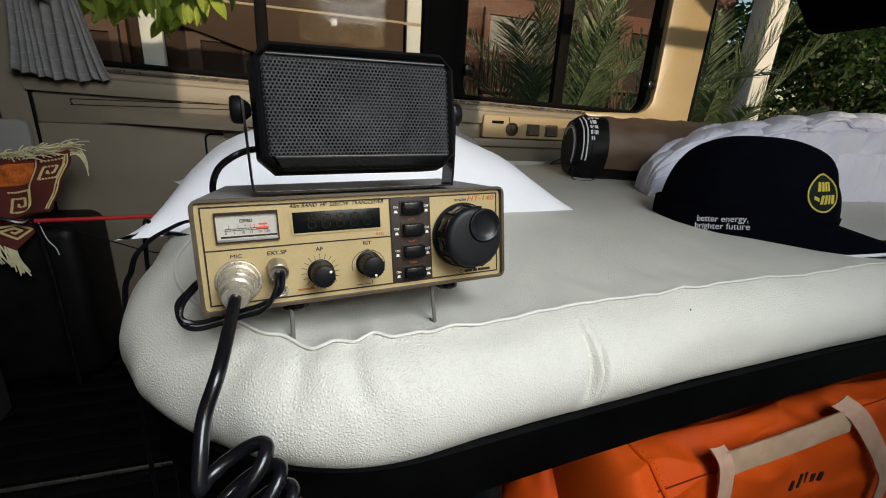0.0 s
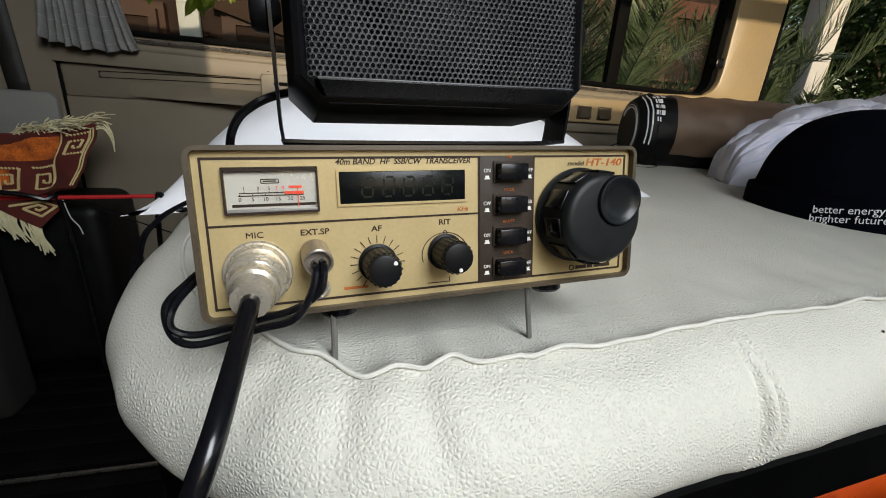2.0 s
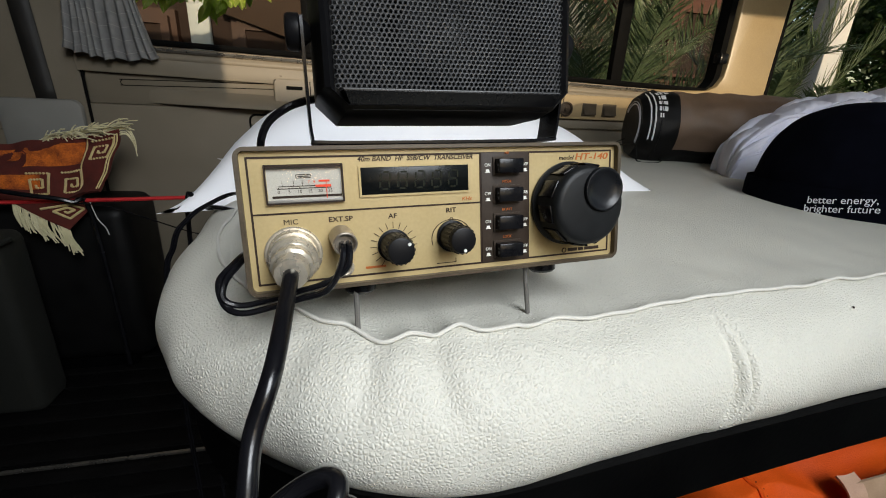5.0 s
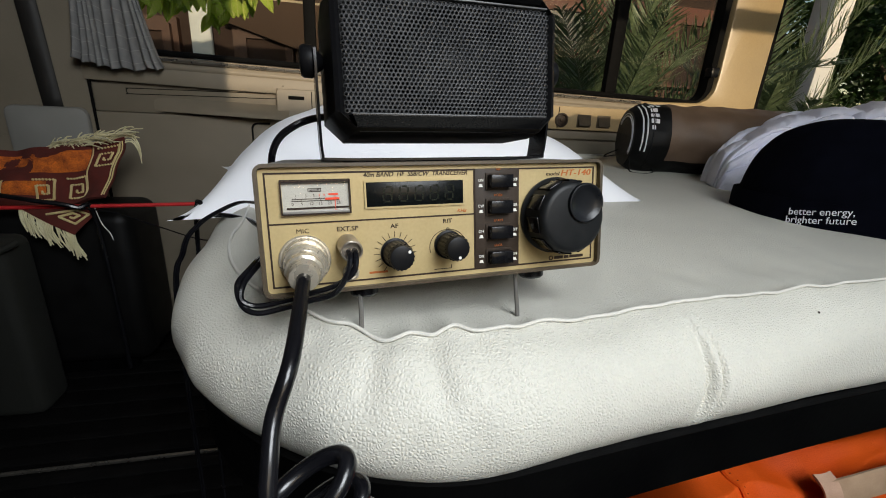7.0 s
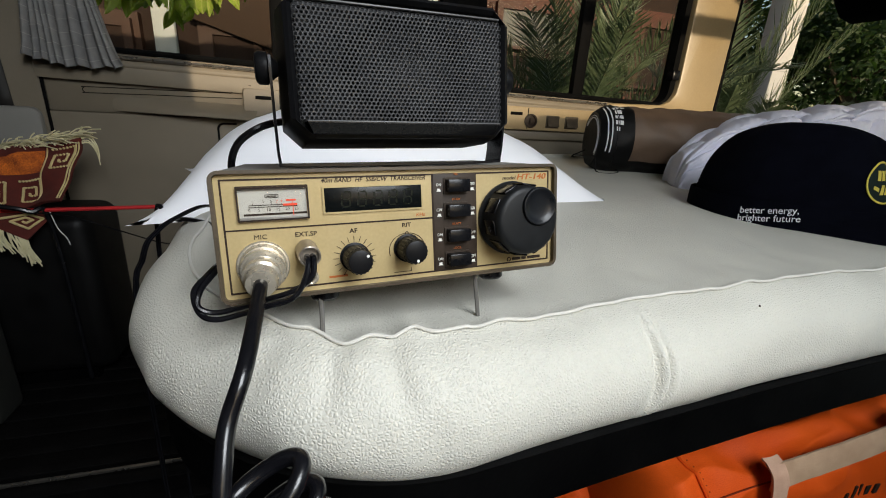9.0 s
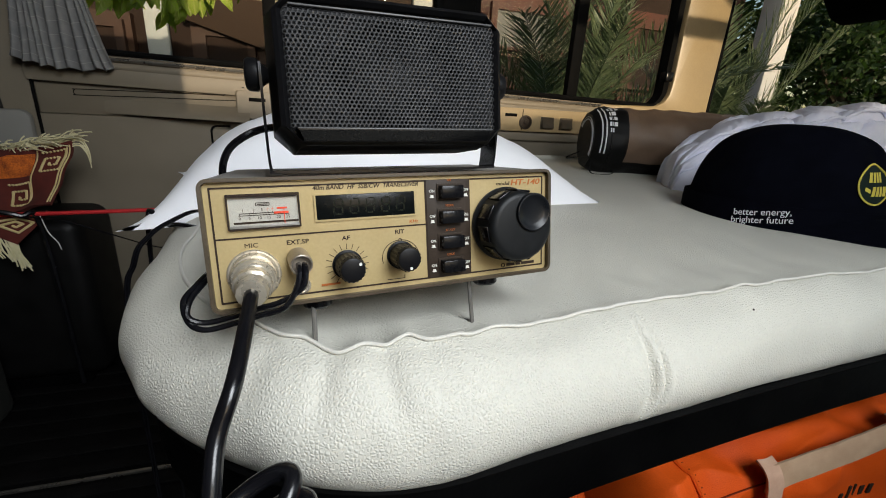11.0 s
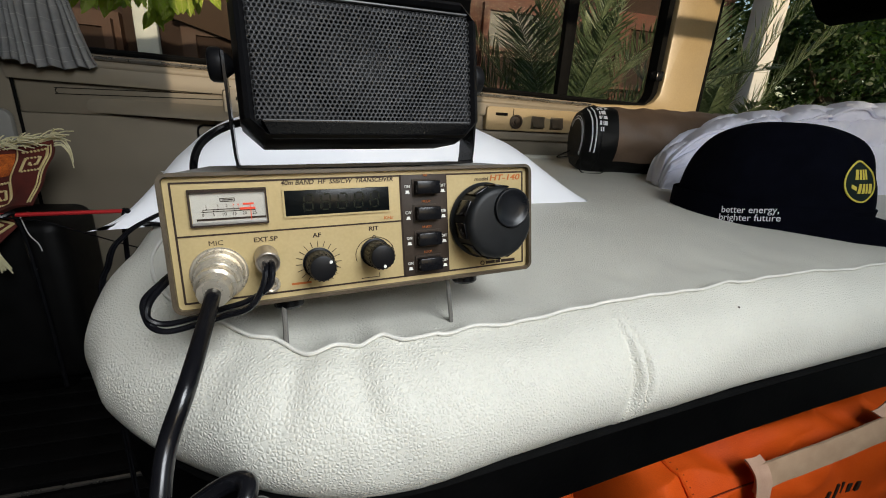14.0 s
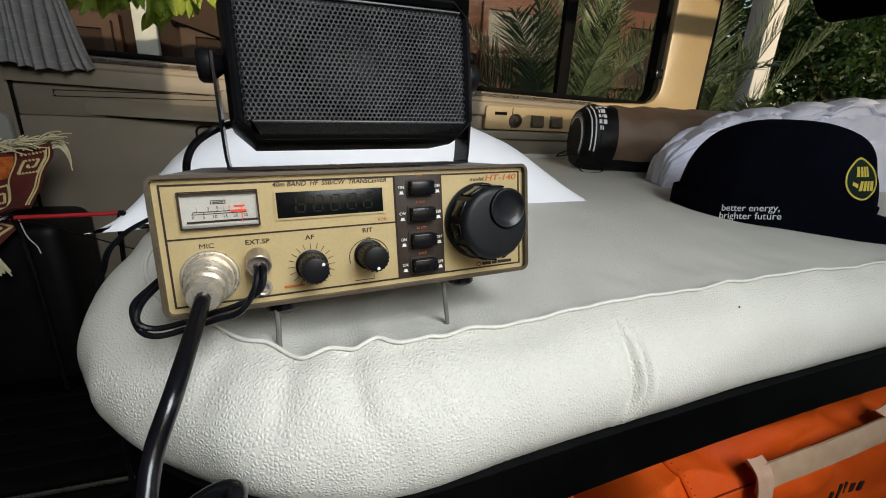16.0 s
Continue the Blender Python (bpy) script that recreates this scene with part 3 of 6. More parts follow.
plat = thing("bed_platform", pose(0.5, 0.4, 0.5), "black painted wooden bed platform under the cushion", "bed platform")
b = prism([(x, y) for x, y in outline(0.004)], "z", 0.900, 0.941)
part("board", b, BOARD, plat, smooth=False)
part("edge_trim", tube([Vector((x, y, 0.9415)) for x, y in outline(0.0045)], 0.0028, 8, closed=True), SEAL, plat, "black rubber lip between board and cushion")
for lx, ly in ((0.12, 0.6), (1.2, 0.12), (1.2, 0.85), (0.0, 0.85)):
    part("leg", box(lx - 0.025, lx + 0.025, ly - 0.025, ly + 0.025, 0.5, 0.900, 0.003), BOARD, plat)


# ---- transceiver ----
RM = pose(0, 0, 1.03) @ pose(0, 0, 0, 0, -1.5, 0) @ pose(0, 0, 0, 0, 0, 5.5) @ pose(0, 0, 0, -10)
W, H = 0.1728, 0.0532
radio = thing("transceiver", RM, "beige-fronted vintage radio transceiver with grey case, tilted up", "radio", local=True)


def on_front(x, z, y=0.0):
    """Lies a flat thing's xy plane on the radio's face."""
    return pose(x, y, z, 90)


part("case", box(-0.0028, W + 0.0028, 0.004, 0.172, -0.0026, H + 0.003, 0.0022), CASE_GREY, radio, "dark grey painted steel case")
b = bmesh.new()
tv = [b.verts.new(p) for p in ((-0.0026, 0.0045, 0.0545), (W + 0.0026, 0.0045, 0.0545), (W + 0.0026, 0.0045, 0.0560), (-0.0026, 0.0045, 0.0560), (0.0065, 0.105, 0.0545), (W + 0.0020, 0.105, 0.0545), (W + 0.0020, 0.105, 0.0632), (0.0065, 0.105, 0.0632))]
for fc in ((0, 1, 2, 3), (5, 4, 7, 6), (3, 2, 6, 7), (4, 0, 3, 7), (1, 5, 6, 2), (4, 5, 1, 0)):
    b.faces.new([tv[i] for i in fc])
bmesh.ops.recalc_face_normals(b, faces=b.faces[:])
part("top_plate", b, material("top_grey", (0.16, 0.155, 0.145), (0.26, 0.25, 0.235), 0.55, 0.1, scale=60, fine=700, bump=0.3, deep=0.0006), radio, "scuffed grey raised top plate")
part("bezel", ring(rounded(-0.0036, W + 0.0036, -0.0034, H + 0.0034, 0.0044, 5), rounded(-0.0018, W + 0.0018, -0.0018, H + 0.0018, 0.0022, 5), "y", -0.0030, 0.006), BEZEL, radio, "worn taupe metal bezel")
part("front_panel", box(-0.0024, W + 0.0024, 0.0, 0.005, -0.0024, H + 0.0024), PANEL_BEIGE, radio, "champagne beige metal front panel")
b = ring(rounded(0.0004, W - 0.0004, 0.0004, H - 0.0004, 0.0004, 5), rounded(0.0012, W - 0.0012, 0.0012, H - 0.0012, 0.0003, 5), "y", -0.0003, 0.001)
box(0.0008, 0.1000, -0.0003, 0.001, 0.0295, 0.0302, bm=b)
box(0.0996, 0.1003, -0.0003, 0.001, 0.0008, H - 0.0008, bm=b)
part("border_line", b, INK, radio, "dark printed border line", smooth=False)
part("switch_strip", box(0.1003, 0.1248, -0.0006, 0.001, 0.0006, H - 0.0006, 0.0002), STRIP, radio, "dark brown switch strip")
part("strip_line", box(0.1248, 0.1254, -0.0004, 0.001, 0.0008, H - 0.0008), INK, radio)

meter = part("meter", ring(rounded(0.0068, 0.0376, 0.0336, 0.0495, 0.0004, 3), rounded(0.0074, 0.0370, 0.0342, 0.0490, 0.0003, 3), "y", -0.0022, 0.002), INK, radio, "signal meter with a dark frame", smooth=False)
part("meter_face", box(0.0076, 0.0368, -0.00025, 0.001, 0.0343, 0.0488), METER_FACE, meter, "white printed meter scale")
b = box(0.0117, 0.0262, -0.00045, 0, 0.0406, 0.0409)
box(0.0113, 0.0325, -0.00045, 0, 0.0397, 0.0400, bm=b)
for k in range(6):
    box(0.0117 + 0.00405 * k, 0.0119 + 0.00405 * k, -0.00045, 0, 0.0397, 0.0404, bm=b)
for x in (0.0132, 0.0176, 0.0211, 0.0236, 0.0256):
    box(x, x + 0.0002, -0.00045, 0, 0.0406, 0.0414, bm=b)
join(b, ring(rounded(0.0187, 0.0246, 0.0439, 0.0455, 0.0002, 2), rounded(0.0190, 0.0243, 0.0442, 0.0452, 0.0001, 2), "y", -0.00045, 0))
box(0.0195, 0.0238, -0.00045, 0, 0.0445, 0.0449, bm=b)
part("scale_marks", b, INK, meter, "black printed scale marks")
for k, s in enumerate(("0", "5", "10", "15", "20", "25")):
    part("scale_figure", words(s, 0.0019, on_front(0.0118 + 0.00405 * k, 0.0380, -0.0003), align="CENTER"), INK, meter)
for x, s in ((0.0133, "1"), (0.0177, "3"), (0.0212, "5"), (0.0237, "7"), (0.0257, "9")):
    part("scale_figure", words(s, 0.0017, on_front(x, 0.0417, -0.0003), align="CENTER"), INK if s in "135" else METER_RED, meter)
b = box(0.0262, 0.0325, -0.00047, 0, 0.0401, 0.0411)
box(0.0276, 0.0320, -0.00047, 0, 0.0422, 0.0430, bm=b)
part("red_scale", b, METER_RED, meter, "red end of the scale")
part("meter_lip", box(0.0076, 0.0368, -0.0020, 0, 0.0343, 0.0354, 0.0002), material("meter_lip_grey", (0.20, 0.19, 0.17), (0.30, 0.28, 0.25), 0.35, scale=120), meter, "grey moulded lip under the scale")
# ink strip: upper frame edge plus the shade it throws into the well
part("meter_hood", box(0.0076, 0.0368, -0.0020, 0, 0.0481, 0.0489), INK, meter, "dark strip for the frame and the shade inside its top")
part("scale_bar", box(0.0092, 0.0366, -0.0005, 0, 0.0361, 0.0370), INK, meter, "black bar under the scale")
part("needle", box(0.0304, 0.0307, -0.0007, -0.0005, 0.0352, 0.0425), METER_RED, meter, "thin red needle")
pane = part("meter_glass", box(0.0081, 0.0363, -0.0012, -0.0009, 0.0348, 0.0483), METER_GLASS, meter, "clear plastic meter window")
pane.visible_shadow = False

disp = part("display", box(0.0448, 0.0938, -0.0005, 0.001, 0.0357, 0.0475, 0.0003), DISPLAY, radio, "dark frequency display window")
part("display_rim", ring(rounded(0.0440, 0.0946, 0.0349, 0.0483, 0.0004, 2), rounded(0.0449, 0.0937, 0.0358, 0.0474, 0.0002, 2), "y", -0.0009, 0.001), PANEL_BEIGE, disp, "pale rim round the display")
def digit(x, z, w, h, t):
    """The seven bars of an unlit figure."""
    lean, d = 0.12, bmesh.new()
    for ax, az, bx, bz in ((0, 0, w, 0), (0, h / 2, w, h / 2), (0, h, w, h), (0, 0, 0, h / 2), (0, h / 2, 0, h), (w, 0, w, h / 2), (w, h / 2, w, h)):
        flat = az == bz
        x0, x1 = (ax + t, bx - t) if flat else (ax - t / 2, ax + t / 2)
        z0, z1 = (az - t / 2, az + t / 2) if flat else (az + t * 0.7, bz - t * 0.7)
        box(x + x0 + lean * az, x + x1 + lean * az, -0.00065, -0.0004, z + z0, z + z1, bm=d)
    return d


for k in range(5):
    part("figure", digit(0.0530 + 0.0078 * k, 0.0380, 0.0040, 0.0072, 0.0007), SEGMENT, disp, "dim green unlit figure")
for text, x, z, size, kw in (("40m BAND  HF  SSB/CW  TRANSCEIVER", 0.0438, 0.0500, 0.0030, dict(shear=0.25, fit=0.0524)), ("MIC", 0.0122, 0.0252, 0.0030, dict(fit=0.0056)), ("EXT.SP", 0.0302, 0.0252, 0.0030, dict(fit=0.0100)),
                          ("AF", 0.0558, 0.0251, 0.0030, dict(fit=0.0040)), ("RIT", 0.0826, 0.0261, 0.0030, dict(fit=0.0048))):
    bb = words(text, size, Matrix(), kw.get("shear", 0), weight=0.0 if text == "MIC" else 0.00005)
    wide = max(v.co.x for v in bb.verts) - min(v.co.x for v in bb.verts)
    bb.transform(on_front(x, z, -0.0001) @ Matrix.Diagonal((kw["fit"] / wide, 1, 1, 1)))
    part("lettering", bb, INK, radio, smooth=False)
for text, x, z, size, fit, m in (("KHz", 0.0905, 0.0312, 0.0024, 0.0050, INK_RED), ("model", 0.1417, 0.0484, 0.0028, 0.0085, INK), ("HT-140", 0.1508, 0.0482, 0.0045, 0.0193, INK_RED)):
    bb = words(text, size, Matrix(), 0.2, weight=0.00006 if size > 0.004 else 0.00002)
    wide = max(v.co.x for v in bb.verts) - min(v.co.x for v in bb.verts)
    bb.transform(on_front(x, z, -0.0001) @ Matrix.Diagonal((fit / wide, 1, 1, 1)))
    part("lettering", bb, m, radio, smooth=False)
b = box(0.1480, 0.1535, -0.0003, 0, 0.0020, 0.0036)
box(0.1542, 0.1572, -0.0003, 0, 0.0020, 0.0036, bm=b)
box(0.1579, 0.1667, -0.0003, 0, 0.0020, 0.0036, bm=b)
join(b, ring([(0.1458 + 0.0013 * math.cos(a), 0.0028 + 0.0013 * math.sin(a)) for a in np.linspace(0, 6, 16)], [(0.1458 + 0.0009 * math.cos(a), 0.0028 + 0.0009 * math.sin(a)) for a in np.linspace(0, 6, 16)], "y", -0.0003, 0))
part("maker_mark", b, INK, radio, "small dark maker's mark")
b = box(0.0445, 0.0535, -0.0003, 0, 0.0034, 0.0044)
part("maker_mark", b, INK_RED, radio, "faded rust lettering", smooth=False)

# knobs
def ticks(x, z, r0, r1, n, a0, a1):
    b = bmesh.new()
    for k in range(n):
        a = radians(a0 + (a1 - a0) * k / (n - 1))
        box(r0, r1, -0.00012, 0.00012, 0, 0.0003, bm=b, m=on_front(x, z, -0.0001) @ pose(0, 0, 0, 0, 0, math.degrees(a)))
    return b


part("tick_ring", ticks(0.0577, 0.0128, 0.0078, 0.0106, 17, 235, -55), INK, radio, "dark tick marks round the knob")
b = tube([Vector((0.0852 + 0.0098 * math.cos(a), -0.0002, 0.0140 + 0.0088 * math.sin(a))) for a in np.linspace(-0.3, math.pi + 0.3, 40)], 0.00018, 5)
tube([Vector((0.0852 + 0.0008 * math.cos(a), -0.0002, 0.0228 + 0.0008 * math.sin(a))) for a in np.linspace(0, 6.28, 14)], 0.00018, 5, bm=b)
box(0.0775, 0.0870, -0.0003, 0, 0.0024, 0.0027, bm=b)
box(0.0867, 0.0870, -0.0003, 0, 0.0024, 0.0045, bm=b)
part("tick_ring", b, INK, radio, "printed arc round the knob")


def small_knob(x, z, dot):
    k = part("knob", lathe([(0.0074, 0), (0.0074, 0.0012), (0.0064, 0.0016), (0.0060, 0.0145), (0.0056, 0.0158), (0.0046, 0.0162)], on_front(x, z), 40), BLACK_PLASTIC, radio, "small black control knob")
    for i in range(20):
        a = 2 * math.pi * i / 20
        part("flute", box(0.0058, 0.00645, -0.0004, 0.0004, 0.0018, 0.0140, m=on_front(x, z) @ pose(0, 0, 0, 0, 0, math.degrees(a))), BLACK_PLASTIC, k)
    part("pointer", lathe([(0.0008, 0.0160), (0.0007, 0.0165)], on_front(x, z) @ pose(0.0044 * math.cos(dot), 0.0044 * math.sin(dot), 0), 12), INK_WHITE, k, "white pointer dot")


small_knob(0.0577, 0.0128, 0.65)
small_knob(0.0852, 0.0150, -1.45)
tune = part("tuning_knob", lathe([(0.0200, 0.0), (0.0206, 0.0006), (0.0206, 0.0022), (0.0196, 0.0030), (0.0190, 0.0045), (0.0186, 0.0155), (0.0180, 0.0182), (0.0170, 0.0192), (0.0150, 0.0196), (0.0050, 0.0198)], on_front(0.1470, 0.0268), 72), KNOB_GREY, radio, "large dark grey tuning knob with a finger dimple")
for i in range(10):
    part("grip", box(0.0183, 0.0194, -0.0042, 0.0042, 0.0040, 0.0160, 0.0005, m=on_front(0.1470, 0.0268) @ pose(0, 0, 0, 0, 0, 36 * i + 10)), GLOSS_BLACK, tune)
dm = on_front(0.1470, 0.0268) @ pose(0.0058, 0.0074, 0.0193) @ Matrix.Diagonal((1.24, 1.24, 0.7, 1))
part("dimple", lathe([(0.0082, -0.0004), (0.0082, 0.0022), (0.0079, 0.0030), (0.0074, 0.0032), (0.0069, 0.0028), (0.0060, 0.0018), (0.0046, 0.0011), (0.0025, 0.0008), (0.0002, 0.0007)], dm, 40, cap=False), material("cup_gloss", (0.006, 0.0065, 0.008), (0.010, 0.011, 0.013), 0.3, scale=90, fine=900, bump=0.03, deep=0.0002, spec=0.3), tune, "glossy black spinning finger dimple")
part("skirt_line", lathe([(0.0207, 0.0010), (0.0207, 0.0014)], on_front(0.1470, 0.0268), 72), plain("skirt_mark", (0.05, 0.05, 0.05), 0.4), tune)

# push switches
for k, z0 in enumerate((0.0430, 0.0298, 0.0166, 0.0034)):
    sw = part("push_switch", box(0.1070, 0.1196, -0.0060, 0.0, z0, z0 + 0.0066, 0.0006), GLOSS_BLACK, radio, "black push switch")
    part("switch_well", ring(rounded(0.1060, 0.1206, z0 - 0.0010, z0 + 0.0076, 0.0004, 2), rounded(0.1069, 0.1197, z0 - 0.0001, z0 + 0.0067, 0.0002, 2), "y", -0.0014, 0.0004), STRIP, sw)
    lines = (("ON", "OFF"), ("CW", "SSB"), ("ON", "OFF"), ("ON", "OFF"))[k]
    for s, cx in zip(lines, (0.1034, 0.1228)):
        part("lettering", words(s, 0.0021, on_front(cx, z0 + 0.0032, -0.0008), align="CENTER", squeeze=0.9), INK_WHITE, radio, smooth=False)
        bb = box(cx - 0.0012, cx + 0.0012, -0.0009, 0, z0 + 0.0004, z0 + 0.0008)
        box(cx - 0.0008, cx + 0.0008, -0.0009, 0, z0 + 0.0008, z0 + 0.0019, bm=bb)
        part("switch_symbol", bb, INK_WHITE, radio)
    part("lettering", words(("NB", "MODE", "RF.ATT", "LOCK")[k], 0.0017, on_front(0.1133, z0 + 0.0087, -0.0008), align="CENTER"), INK_RED, radio, smooth=False)

# sockets, feet and stand
mic = part("mic_socket", lathe([(0.0116, 0), (0.0116, 0.0010), (0.0111, 0.0016), (0.0104, 0.0017), (0.0098, 0.0030), (0.0095, 0.0050), (0.0080, 0.0053)], on_front(0.0153, 0.0128), 48), NICKEL, radio, "round nickel microphone socket")
part("jack_socket", lathe([(0.0040, 0), (0.0038, 0.0012), (0.0030, 0.0018), (0.0022, 0.0016), (0.0017, 0.0002), (0.0003, 0.0001)], on_front(0.0357, 0.0050), 30), NICKEL, radio, "nickel headphone jack socket")
part("jack_socket", lathe([(0.0042, 0), (0.0040, 0.0014), (0.0030, 0.0018)], on_front(0.0347, 0.0192), 30), NICKEL, radio, "nickel loudspeaker jack socket")
for fx in (0.043, 0.140):
    for fy in (0.012, 0.150):
        part("foot", lathe([(0.0072, -0.0024), (0.0072, -0.0086), (0.0060, -0.0098)], pose(fx, fy, 0), 24), RUBBER, radio, "black rubber foot")
bail = smooth_path([(0.0402, 0.0075, -0.0020), (0.0401, 0.0060, -0.0150), (0.0400, 0.0045, -0.0330), (0.046, 0.003, -0.0395), (0.0840, 0.003, -0.0400), (0.122, 0.003, -0.0395), (0.1272, 0.0045, -0.0330), (0.1272, 0.0060, -0.0150), (0.1272, 0.0075, -0.0020)], 8)
part("tilt_stand", tube(bail, 0.0013, 8), CASE_GREY, radio, "folding wire tilt stand")

# ---- loudspeaker on its bracket ----
spk = thing("loudspeaker", RM @ pose(0.085, 0.014, 0.0565), "black extension loudspeaker on a bracket over the radio", "loudspeaker")
FR[spk] = RM


def octagon(x0, x1, z0, z1, cx, cz):
    return [(x0 + cx, z0), (x1 - cx, z0), (x1, z0 + cz), (x1, z1 - cz), (x1 - cx, z1), (x0 + cx, z1), (x0, z1 - cz), (x0, z0 + cz)]


def loft(sections, bm=None, caps=True):
    """A skin over outlines of (x, z) at depths y."""
    b = bmesh.new()
    loops = [[b.verts.new((x, y, z)) for x, z in o] for y, o in sections]
    n = len(loops[0])
    for p, q in zip(loops, loops[1:]):
        for i in range(n):
            b.faces.new((p[i], p[(i + 1) % n], q[(i + 1) % n], q[i]))
    if caps:
        b.faces.new(loops[0][::-1]), b.faces.new(loops[-1])
    bmesh.ops.recalc_face_normals(b, faces=b.faces[:])
    return join(bm, b)


b = loft([(-0.0105, octagon(0.0362, 0.1350, 0.0724, 0.1286, 0.004, 0.004)), (-0.0125, octagon(0.0345, 0.1368, 0.0712, 0.1302, 0.006, 0.006)), (-0.0108, octagon(0.0325, 0.1390, 0.0698, 0.1320, 0.008, 0.008)), (0.004, octagon(0.0300, 0.1415, 0.0680, 0.1345, 0.009, 0.009)), (0.034, octagon(0.0300, 0.1415, 0.0680, 0.1345, 0.009, 0.009)), (0.046, octagon(0.0420, 0.1300, 0.0780, 0.1250, 0.012, 0.012))], caps=False)
b.faces.new([v for v in b.verts if abs(v.co.y - 0.046) < 1e-6])
bmesh.ops.recalc_face_normals(b, faces=b.faces[:])
part("cabinet", b, BLACK_PLASTIC, spk, "moulded black plastic cabinet with cut corners")
part("baffle", loft([(-0.0085, octagon(0.0332, 0.1383, 0.0706, 0.1312, 0.009, 0.009)), (-0.006, octagon(0.0332, 0.1383, 0.0706, 0.1312, 0.009, 0.009))]), material("baffle_felt", (0.030, 0.030, 0.031), (0.045, 0.045, 0.046), 0.95, scale=90, fine=900, spec=0.03), spk)
part("cone", lathe([(0.0225, 0.0002), (0.0215, 0.0012), (0.0195, 0.0004), (0.010, -0.004), (0.0085, -0.003), (0.004, -0.0012), (0.0003, -0.001)], pose(0.0865, -0.0090, 0.1005, 90) @ Matrix.Diagonal((1.38, 1.02, 1, 1)), 48, cap=False), material("cone_paper", (0.004, 0.004, 0.004), (0.007, 0.007, 0.007), 0.8, scale=60, spec=0.05), spk, "dark oval paper cone behind the grille")
part("cone_cap", lathe([(0.0085, 0), (0.0075, 0.0012), (0.0045, 0.0022), (0.0003, 0.0025)], pose(0.0865, -0.0088, 0.1005, 90), 32), plain("cap_grey", (0.06, 0.058, 0.055), 0.7), spk, "grey dust cap of the cone")
part("lower_lip", loft([(-0.0105, [(0.0380, 0.0762), (0.1330, 0.0762), (0.1290, 0.0695), (0.0425, 0.0695)]), (-0.0165, [(0.0390, 0.0762), (0.1322, 0.0762), (0.1320, 0.0757), (0.0392, 0.0757)])]), GLOSS_BLACK, spk, "glossy black lip under the grille")
for z in (0.0765, 0.1254):
    part("grille_bar", box(0.0390, 0.1322, -0.0150, -0.0105, z - 0.0004, z + 0.0004, 0.0002), plain("bar_grey", (0.10, 0.10, 0.10), 0.45, 0.3), spk, "pale edge of the grille")

# pierced grille: rows of holes set in quincunx, built as one plate
gx0, gx1, gz0, gz1, pitch = 0.0362, 0.1348, 0.0770, 0.1250, 0.00196
verts, faces = [], []
rows_n, cols_n = int((gz1 - gz0) / (pitch * 0.866)), int((gx1 - gx0) / pitch)


def dish(x, z):
    e = min((x - gx0), (gx1 - x)) / 0.006
    return -0.0136 + 0.0010 * max(0.0, 1 - e) ** 2


for r in range(rows_n):
    for cc in range(cols_n):
        x, z = gx0 + (cc + 0.5 + 0.5 * (r % 2)) * pitch, gz0 + (r + 0.5) * pitch * 0.866
        if x > gx1 - pitch / 2:
            continue
        base = len(verts)
        for rad_, dy in ((pitch * 0.5774, 0.0), (pitch * 0.40, -0.0003), (pitch * 0.36, 0.0009)):
            for k in range(6):
                a = radians(60 * k + 30)
                px, pz = x + rad_ * math.cos(a), z + rad_ * math.sin(a)
                verts.append((px, dish(px, pz) + dy, pz))
        for q in (0, 6):
            for k in range(6):
                j = (k + 1) % 6
                faces.append((base + q + k, base + q + j, base + q + 6 + j, base + q + 6 + k))
me = bpy.data.meshes.new("grille")
me.from_pydata(verts, [], faces)
me.materials.append(GRILLE)
part("grille", me, None, spk, "pierced dark metal grille")
b = smooth_path([(0.0262, 0.010, 0.1065), (0.0262, 0.010, 0.098), (0.0264, 0.013, 0.075), (0.0270, 0.016, 0.0605), (0.0300, 0.016, 0.0588), (0.060, 0.016, 0.0584), (0.11, 0.016, 0.0584), (0.1415, 0.016, 0.0588), (0.1445, 0.016, 0.0605), (0.1450, 0.013, 0.075), (0.1452, 0.010, 0.098), (0.1452, 0.010, 0.1065)], 5)
bb = bmesh.new()
edges = []
for p in b:
    i = len(edges)
    q0, q1 = b[max(i - 1, 0)], b[min(i + 1, len(b) - 1)]
    t = (q1 - q0).normalized()
    nrm = Vector((t.z, 0, -t.x)) * 0.0006
    wd = Vector((0, 0.0085, 0))
    edges.append([bb.verts.new(p + s * wd + k * nrm) for s, k in ((-1, -1), (1, -1), (1, 1), (-1, 1))])
for p, q in zip(edges, edges[1:]):
    for k in range(4):
        bb.faces.new((p[k], p[(k + 1) % 4], q[(k + 1) % 4], q[k]))
bb.faces.new(edges[0]), bb.faces.new(edges[-1][::-1])
bmesh.ops.recalc_face_normals(bb, faces=bb.faces[:])
part("bracket", bb, GLOSS_BLACK, spk, "black steel U bracket")
for x, s in ((0.0258, -1), (0.1457, 1)):
    part("bracket_knob", lathe([(0.0030, -0.004), (0.0060, 0.0), (0.0072, 0.0008), (0.0072, 0.0045), (0.0062, 0.0058), (0.0040, 0.0062)], pose(x, 0.010, 0.1025, 0, 90 * s), 22), BLACK_PLASTIC, spk, "fluted black thumb screw")

# ---- cables ----
def from_radio(*p):
    return RM @ Vector(p)


